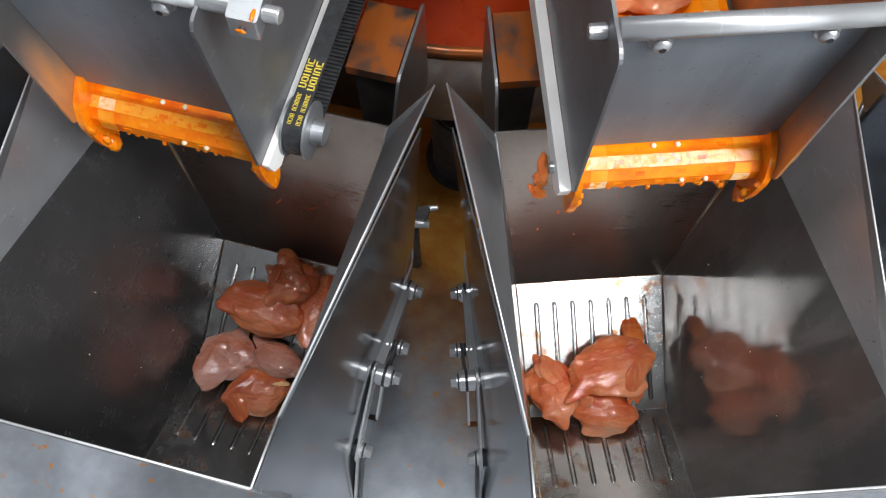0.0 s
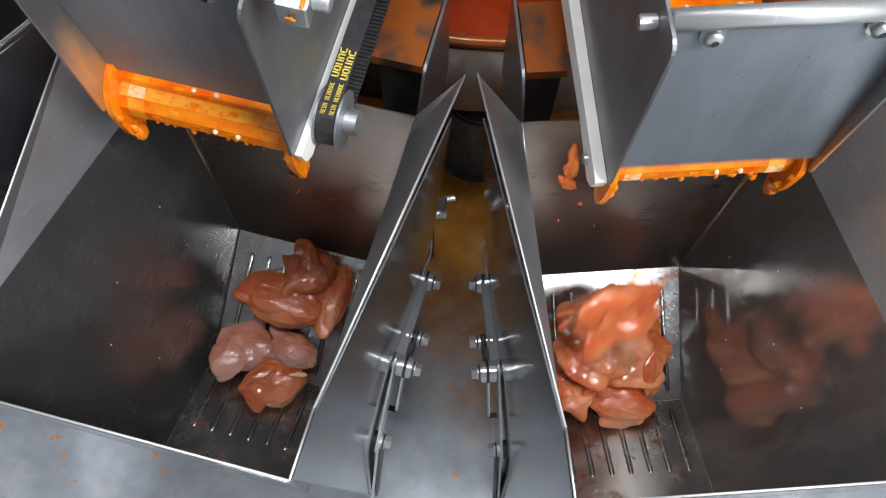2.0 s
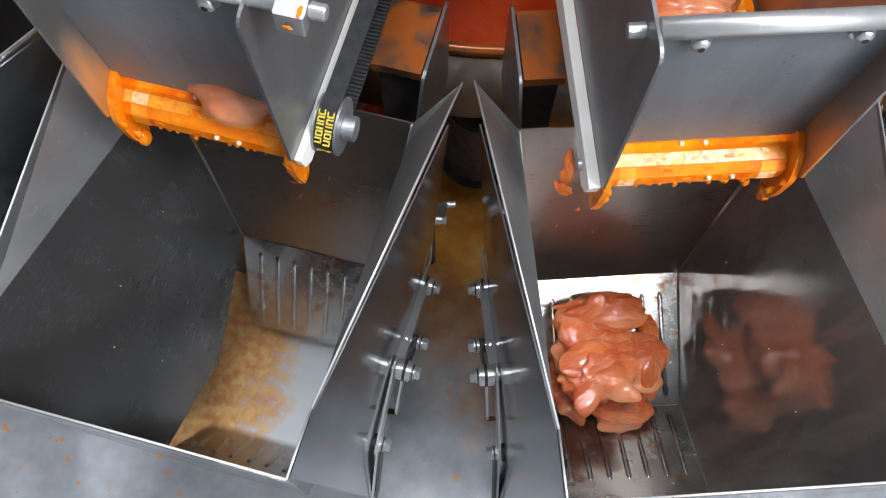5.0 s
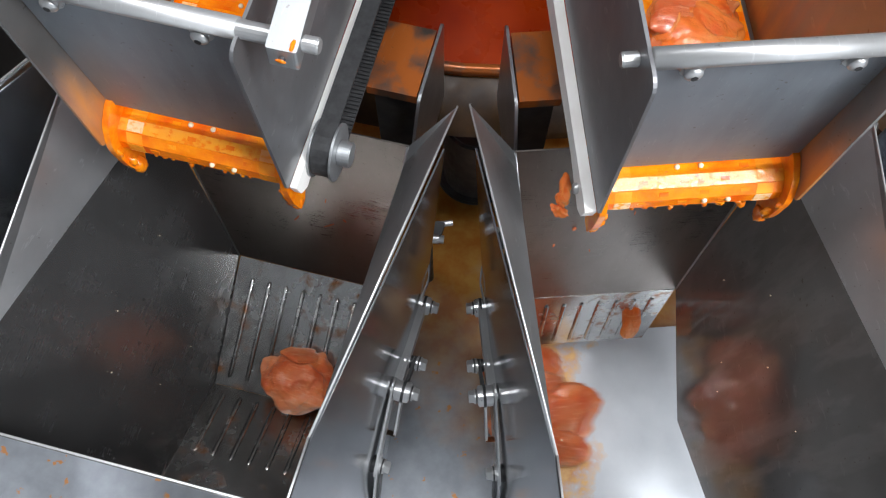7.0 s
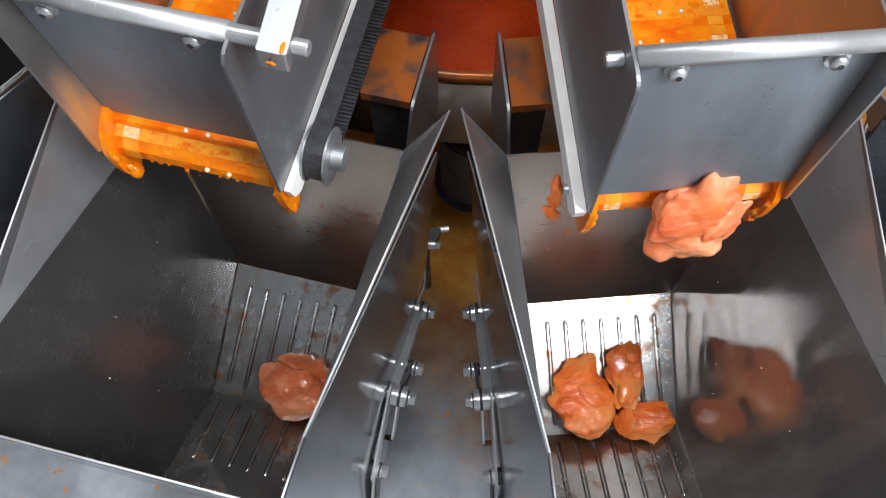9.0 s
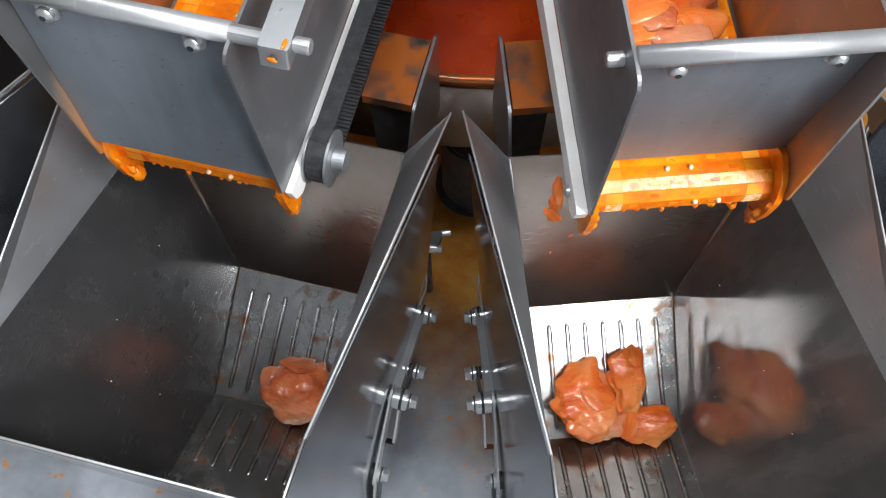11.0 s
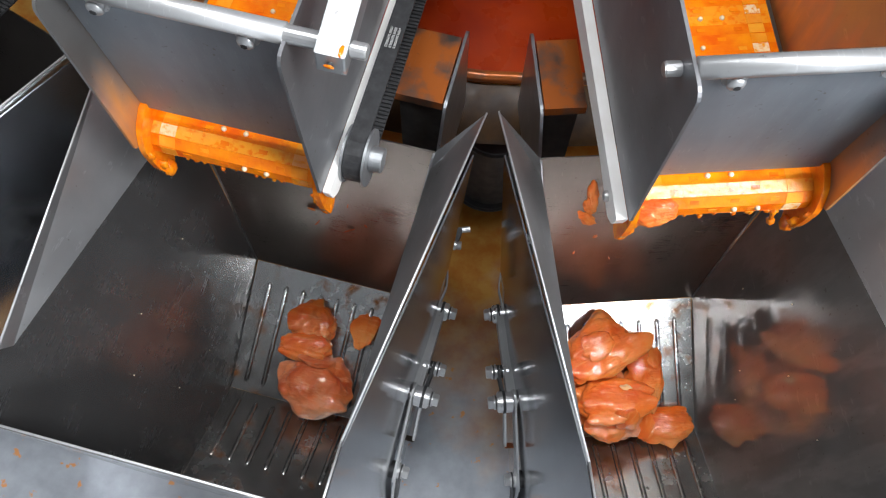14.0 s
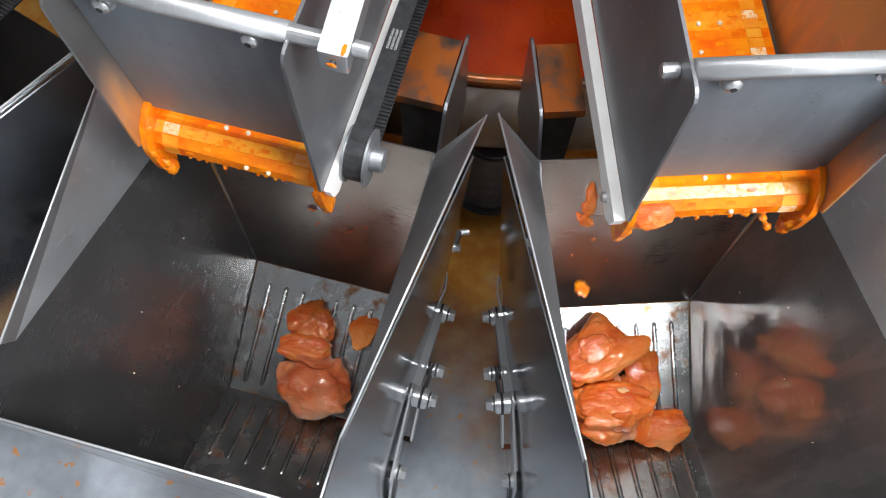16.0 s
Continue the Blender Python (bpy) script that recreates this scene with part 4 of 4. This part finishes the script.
def motions():
    walk(GATES[1], swing_rows(1, [(0, 0), (.6, 0), (.8, 6), (.9, 13), (1.0, 19), (1.2, 19), (1.3, 11), (1.4, 18), (1.5, 20), (1.6, 20), (1.7, 16), (1.8, 9), (1.9, 14), (2.0, 9), (2.1, 1), (2.2, 0), (5, 0), (7.6, 0),
                                  (7.8, 7), (8.1, 9), (8.3, 10), (8.4, 5), (8.5, 1), (8.6, 3), (8.7, 6), (9.2, 8), (9.4, 1), (9.6, -2.5), (10.5, -2.5), (11.7, -2.5), (12.05, 0), (12.2, 6), (12.4, 14), (12.6, 17), (12.7, 12), (12.8, -1), (12.9, -13), (13.0, -9), (13.1, -1), (13.2, 1), (13.4, 0), (14.5, 0), (16, 0)]))
    walk(GATES[-1], swing_rows(-1, [(0, 0), (3.7, 0), (6, 0), (8.7, 0), (9.6, 0), (10.6, 9), (11.0, 9.5), (12.0, 9), (12.4, 8), (12.55, 3), (12.7, 0), (13.3, 0), (13.45, 4), (13.6, 1), (13.7, 0), (15, 0), (16, 0)]))
    right = [(0, 0), (3, 0), (6.7, 0), (6.75, 4), (6.8, 16), (6.9, 48), (7.0, 64), (7.2, 65), (7.4, 64), (7.5, 40), (7.6, 12), (7.68, 0), (7.8, 0), (10, 0), (13, 0), (16, 0)]
    left = [(0, 0), (3.7, 0), (4.2, 0), (4.3, 14), (4.5, 60), (4.7, 65), (4.9, 62), (5.1, 12), (5.2, 0), (5.4, 0), (10, 0), (16, 0)]
    for s, table in ((1, right), (-1, left)):
        for r in (True, False):
            walk(DOORS[s, r], [(t, door_pose(s, r, a)) for t, a in table])

    for s in (-3, 3):
        GATES[s].matrix_basis = gate_pose(s, 0)
        for r in (True, False):
            DOORS[s, r].matrix_basis = door_pose(s, r, 0)

    def emptied(side, home, t0, k, pre=(), spin=0.0):
        """A piece that lies at home, drops as the doors open at t0 and slides inward down the chute."""
        u, v, z, rz = home
        rows = list(pre) + [(t0, at(side, u, v, z, 0, 0, rz)), (t0 + .07, at(side, u, v, z - .008, 0, 0, rz)), (t0 + .17, at(side, u - .012, v + .005, z - .07, 12 + spin, 8, rz)),
                            (t0 + .27, at(side, u - .075, v + .01, max(.985, z - .20), 20 + spin, 10, rz)), (t0 + .36, at(side, u - .110, v - .10, .95, 10, 4, rz + 12)), (t0 + .46, at(side, u * .5 - .09, 1.36, .93, 10, 4, rz + 16)),
                            (t0 + .70, at(side, u * .4 - .03, 1.10, .90, 8, 0, rz + 20)), (t0 + 1.1, at(side, u * .2, .85, .83, 8, 0, rz + 20)), (16, at(side, u * .2, .80, .82, 8, 0, rz + 20))]
        return rows

    # first load of the right hopper
    for k, (ob, home) in enumerate(((A1, (.032, 1.642, 1.153, 10)), (A2, (.018, 1.707, 1.128, -12)), (A3, (-.060, 1.670, 1.137, 20)))):
        walk(ob, emptied(1, home, 6.72, k, [(0, at(1, *home[:3], 0, 0, home[3])), (3, at(1, *home[:3], 0, 0, home[3]))], spin=8 * k))
    rel = door_pose(1, True, 0).inverted() @ at(1, .073, 1.587, 1.149, -20)
    walk(A4, [(t, door_pose(1, True, a) @ rel) for t, a in right if t <= 7.7] + [(8.4, door_pose(1, True, 0) @ pose(-.03, -.06, -.002) @ rel), (16, door_pose(1, True, 0) @ pose(-.03, -.06, -.002) @ rel)])
    pre = [(0, at(1, .0, 1.34, 1.715)), (.5, at(1, .0, 1.42, 1.715)), (.8, at(1, .0, 1.51, 1.715, 4)), (1.0, at(1, -.007, 1.582, 1.712, 20)), (1.1, at(1, 0, 1.597, 1.685, 40)), (1.2, at(1, .002, 1.596, 1.652, 65)),
           (1.3, at(1, -.017, 1.595, 1.47, 80)), (1.4, at(1, -.043, 1.61, 1.28, 40)), (1.48, at(1, -.024, 1.624, 1.19, 0, 0, 30)), (4, at(1, -.024, 1.624, 1.185, 0, 0, 30))]
    walk(B1, emptied(1, (-.024, 1.624, 1.185, 30), 6.73, 0, pre))
    for ob, d, home in ((C1, 0, (-.006, 1.571, 1.196, 0)), (C2, .02, (-.024, 1.665, 1.198, 15))):
        pre = [(0, at(1, d, 1.25 - d, 1.715)), (1.0, at(1, d, 1.40, 1.715)), (1.4, at(1, d, 1.52, 1.715, 4)), (1.6, at(1, -.006 + d, 1.60, 1.68, 30)), (1.7, at(1, -.017 + d, 1.603, 1.66, 50)), (1.8, at(1, -.011 - d, 1.601, 1.64, 60)),
               (1.9, at(1, -.002 - d, 1.603, 1.58, 70)), (2.0, at(1, -.021, 1.60 + d, 1.30 + d, 40, 0, 10)), (2.09, at(1, *home[:3], 0, 0, home[3])), (4, at(1, *home[:3], 0, 0, home[3]))]
        walk(ob, emptied(1, home, 6.71, 0, pre, 10))
    # second load
    for ob, d, home in ((D1, 0, (-.032, 1.660, 1.141, 15)), (D2, .03, (.040, 1.623, 1.150, -8)), (D3, .02, (.064, 1.696, 1.123, 0))):
        walk(ob, [(0, at(1, .03, 1.10 - d, 1.715)), (4, at(1, .03, 1.14 - d, 1.715)), (7.5, at(1, .03, 1.50 - d, 1.715)), (7.9, at(1, .043, 1.575 - d, 1.70, 20)), (8.1, at(1, .051, 1.582, 1.66, 60)), (8.3, at(1, .026 + d, 1.588, 1.64, 70)),
                  (8.4, at(1, .038, 1.576, 1.58 + d, 80, 0, 20)), (8.5, at(1, .033 - d, 1.579, 1.36 + d, 60, 20, 20)), (8.6, at(1, d, 1.637, 1.18 + d, 20)), (8.68, at(1, *home[:3], 0, 0, home[3])), (12, at(1, *home[:3], 0, 0, home[3])), (16, at(1, *home[:3], 0, 0, home[3]))])
    for ob, d, home in ((F1, 0, (-.037, 1.588, 1.190, 20)), (F2, .03, (-.022, 1.665, 1.172, -5))):
        walk(ob, [(0, at(1, -.02, .90 - d, 1.715)), (9, at(1, -.02, 1.10 - d, 1.715)), (11, at(1, -.015, 1.38, 1.715)), (11.6, at(1, -.015, 1.42, 1.715)), (12.1, at(1, -.018, 1.53, 1.715, 4)), (12.4, at(1, -.047 + d, 1.585, 1.69, 30)), (12.5, at(1, -.038 + d, 1.582, 1.672, 45)),
                  (12.6, at(1, -.046 + d, 1.594, 1.62, 60)), (12.7, at(1, -.019, 1.59, 1.56 - d, 75)), (12.8, at(1, -.044 + d, 1.561, 1.32 + d, 50, 20)), (12.88, at(1, *home[:3], 0, 0, home[3])), (14, at(1, *home[:3], 0, 0, home[3])), (16, at(1, *home[:3], 0, 0, home[3]))])
    # heaps still on the right belt
    walk(BELT_R, [(0, at(1, .02, 1.20, 1.715)), (1, at(1, .02, 1.22, 1.715)), (3.7, at(1, .02, 1.33, 1.715)), (5.8, at(1, .02, 1.39, 1.715)), (7.6, at(1, .02, 1.395, 1.715)), (8.2, at(1, .01, 1.47, 1.715)), (8.5, at(1, .008, 1.545, 1.708, 12)), (8.7, at(1, .004, 1.574, 1.690, 40)), (9.2, at(1, .015, 1.60, 1.64, 65)),
                  (9.4, at(1, .02, 1.61, 1.40, 60)), (9.55, at(1, -.01, 1.668, 1.128)), (12, at(1, -.01, 1.668, 1.128)), (16, at(1, -.01, 1.668, 1.128))])
    walk(BELT_R2, [(0, at(1, -.01, .80, 1.715)), (8, at(1, -.01, .95, 1.715)), (10.2, at(1, .0, 1.36, 1.715)), (11.2, at(1, .0, 1.38, 1.715)), (11.8, at(1, .01, 1.40, 1.715)), (12.3, at(1, .0, 1.48, 1.715)), (12.55, at(1, .0, 1.592, 1.65, 60)), (12.75, at(1, -.01, 1.60, 1.36, 60)), (12.9, at(1, -.030, 1.655, 1.130)), (16, at(1, -.030, 1.655, 1.130))])
    # a flap that stays on the nose, a falling scrap and a stretching drip of sauce
    walk(NOSE, [(0, at(1, -.066, .88, 1.708)), (9, at(1, -.066, 1.08, 1.708)), (12.3, at(1, -.066, 1.50, 1.708)), (12.7, at(1, -.068, 1.555, 1.704, 20)), (12.9, at(1, -.070, 1.572, 1.680, 55)), (14, at(1, -.070, 1.572, 1.678, 58)), (16, at(1, -.070, 1.573, 1.676, 60))])
    walk(FALLING, [(0, at(1, -.078, .90, 1.700)), (9, at(1, -.078, 1.10, 1.700)), (13.5, at(1, -.090, 1.560, 1.690, 30)), (15.5, at(1, -.0905, 1.572, 1.628, 60)), (15.75, at(1, -.0905, 1.570, 1.600, 70)), (15.9, at(1, -.092, 1.560, 1.50, 75)), (16, at(1, -.090, 1.548, 1.385, 78))])
    walk(DRIP, [(0, at(1, .066, 1.562, 1.662)), (12.8, at(1, .066, 1.562, 1.662)), (14, at(1, .062, 1.569, 1.655, 0, -14)), (15, at(1, .060, 1.569, 1.650, 0, -28)), (16, at(1, .058, 1.569, 1.644, 0, -30))])
    # left hopper
    for k, (ob, home) in enumerate(((L1, (.0, 1.603, 1.184, -8)), (L2, (.034, 1.553, 1.196, 0)), (L3, (-.044, 1.680, 1.134, 10)), (L4, (.036, 1.668, 1.146, -5)), (L5, (.020, 1.720, 1.134, 20)), (L6, (.076, 1.578, 1.172, -5)))):
        walk(ob, emptied(-1, home, 4.22 + .01 * k, k, [(0, at(-1, *home[:3], 0, 0, home[3])), (2, at(-1, *home[:3], 0, 0, home[3]))], 4 * k))

    def fed(ob, wait, drops, home, rest=()):
        rows = wait + drops + [(home[0], at(-1, *home[1:4], 0, 0, home[4]))] + list(rest) + [(16, at(-1, *home[1:4], 0, 0, home[4]))]
        walk(ob, rows)

    fed(G1, [(0, at(-1, .02, 1.20, 1.715)), (3.7, at(-1, .02, 1.28, 1.715)), (5.0, at(-1, .03, 1.52, 1.715))], [(5.2, at(-1, .04, 1.59, 1.68, 40)), (5.3, at(-1, .04, 1.60, 1.62, 60)), (5.45, at(-1, .045, 1.63, 1.36, 60))], (5.58, .047, 1.675, 1.148, 0), [(10, at(-1, .047, 1.675, 1.148))])
    fed(H1, [(0, at(-1, -.05, 1.05, 1.712)), (9, at(-1, -.05, 1.20, 1.712)), (10.8, at(-1, -.05, 1.50, 1.712)), (12.2, at(-1, -.055, 1.55, 1.710))], [(12.4, at(-1, -.055, 1.570, 1.70, 30)), (12.5, at(-1, -.058, 1.576, 1.69, 40)), (12.6, at(-1, -.062, 1.578, 1.645, 60)), (12.7, at(-1, -.024, 1.538, 1.53, 70)), (12.8, at(-1, .011, 1.528, 1.30, 40))],
        (12.88, .015, 1.585, 1.163, 10), [(14, at(-1, .015, 1.585, 1.163, 0, 0, 10))])
    fed(J1, [(0, at(-1, -.05, .95, 1.712)), (12, at(-1, -.05, 1.30, 1.712)), (13.2, at(-1, -.05, 1.50, 1.712))], [(13.4, at(-1, -.05, 1.565, 1.70, 20)), (13.5, at(-1, -.05, 1.581, 1.68, 40)), (13.6, at(-1, -.038, 1.572, 1.64, 60)), (13.7, at(-1, -.016, 1.542, 1.55, 70)), (13.8, at(-1, .013, 1.526, 1.38, 40))],
        (13.88, .015, 1.622, 1.165, 10), [(15, at(-1, .015, 1.622, 1.165, 0, 0, 10))])
    walk(I1, [(0, at(-1, .09, 1.0, 1.705)), (9, at(-1, .085, 1.1, 1.705)), (11.5, at(-1, .070, 1.48, 1.705)), (11.7, at(-1, .078, 1.570, 1.69, 40)), (11.82, at(-1, .092, 1.56, 1.45, 60)), (11.93, at(-1, .099, 1.559, 1.156, -20)), (14, at(-1, .099, 1.559, 1.156, -20)), (16, at(-1, .099, 1.559, 1.156, -20))])

    # the left drive belt carries its print round the pulley
    for ob, d in ((PRINT_A, .048), (PRINT_B, .008)):
        walk(ob, [(0, on_belt(d)), (2, on_belt(d)), (3.7, on_belt(d)), (4.4, on_belt(d - .022)), (4.7, on_belt(d - .044)), (5.0, on_belt(d - .066)), (5.3, on_belt(d - .090)), (5.6, on_belt(d - .16)), (10, on_belt(d - .30)), (16, on_belt(d - .50))])
    for ob, d in ((PRINT_C, .130), (PRINT_D, .245)):
        walk(ob, [(0, on_belt(d + .35)), (8.7, on_belt(d + .33)), (10.8, on_belt(d + .20)), (12.3, on_belt(d + .12)), (12.7, on_belt(d + .06)), (13.3, on_belt(d + .06)), (13.8, on_belt(d)), (14.5, on_belt(d)), (16, on_belt(d))])


motions()
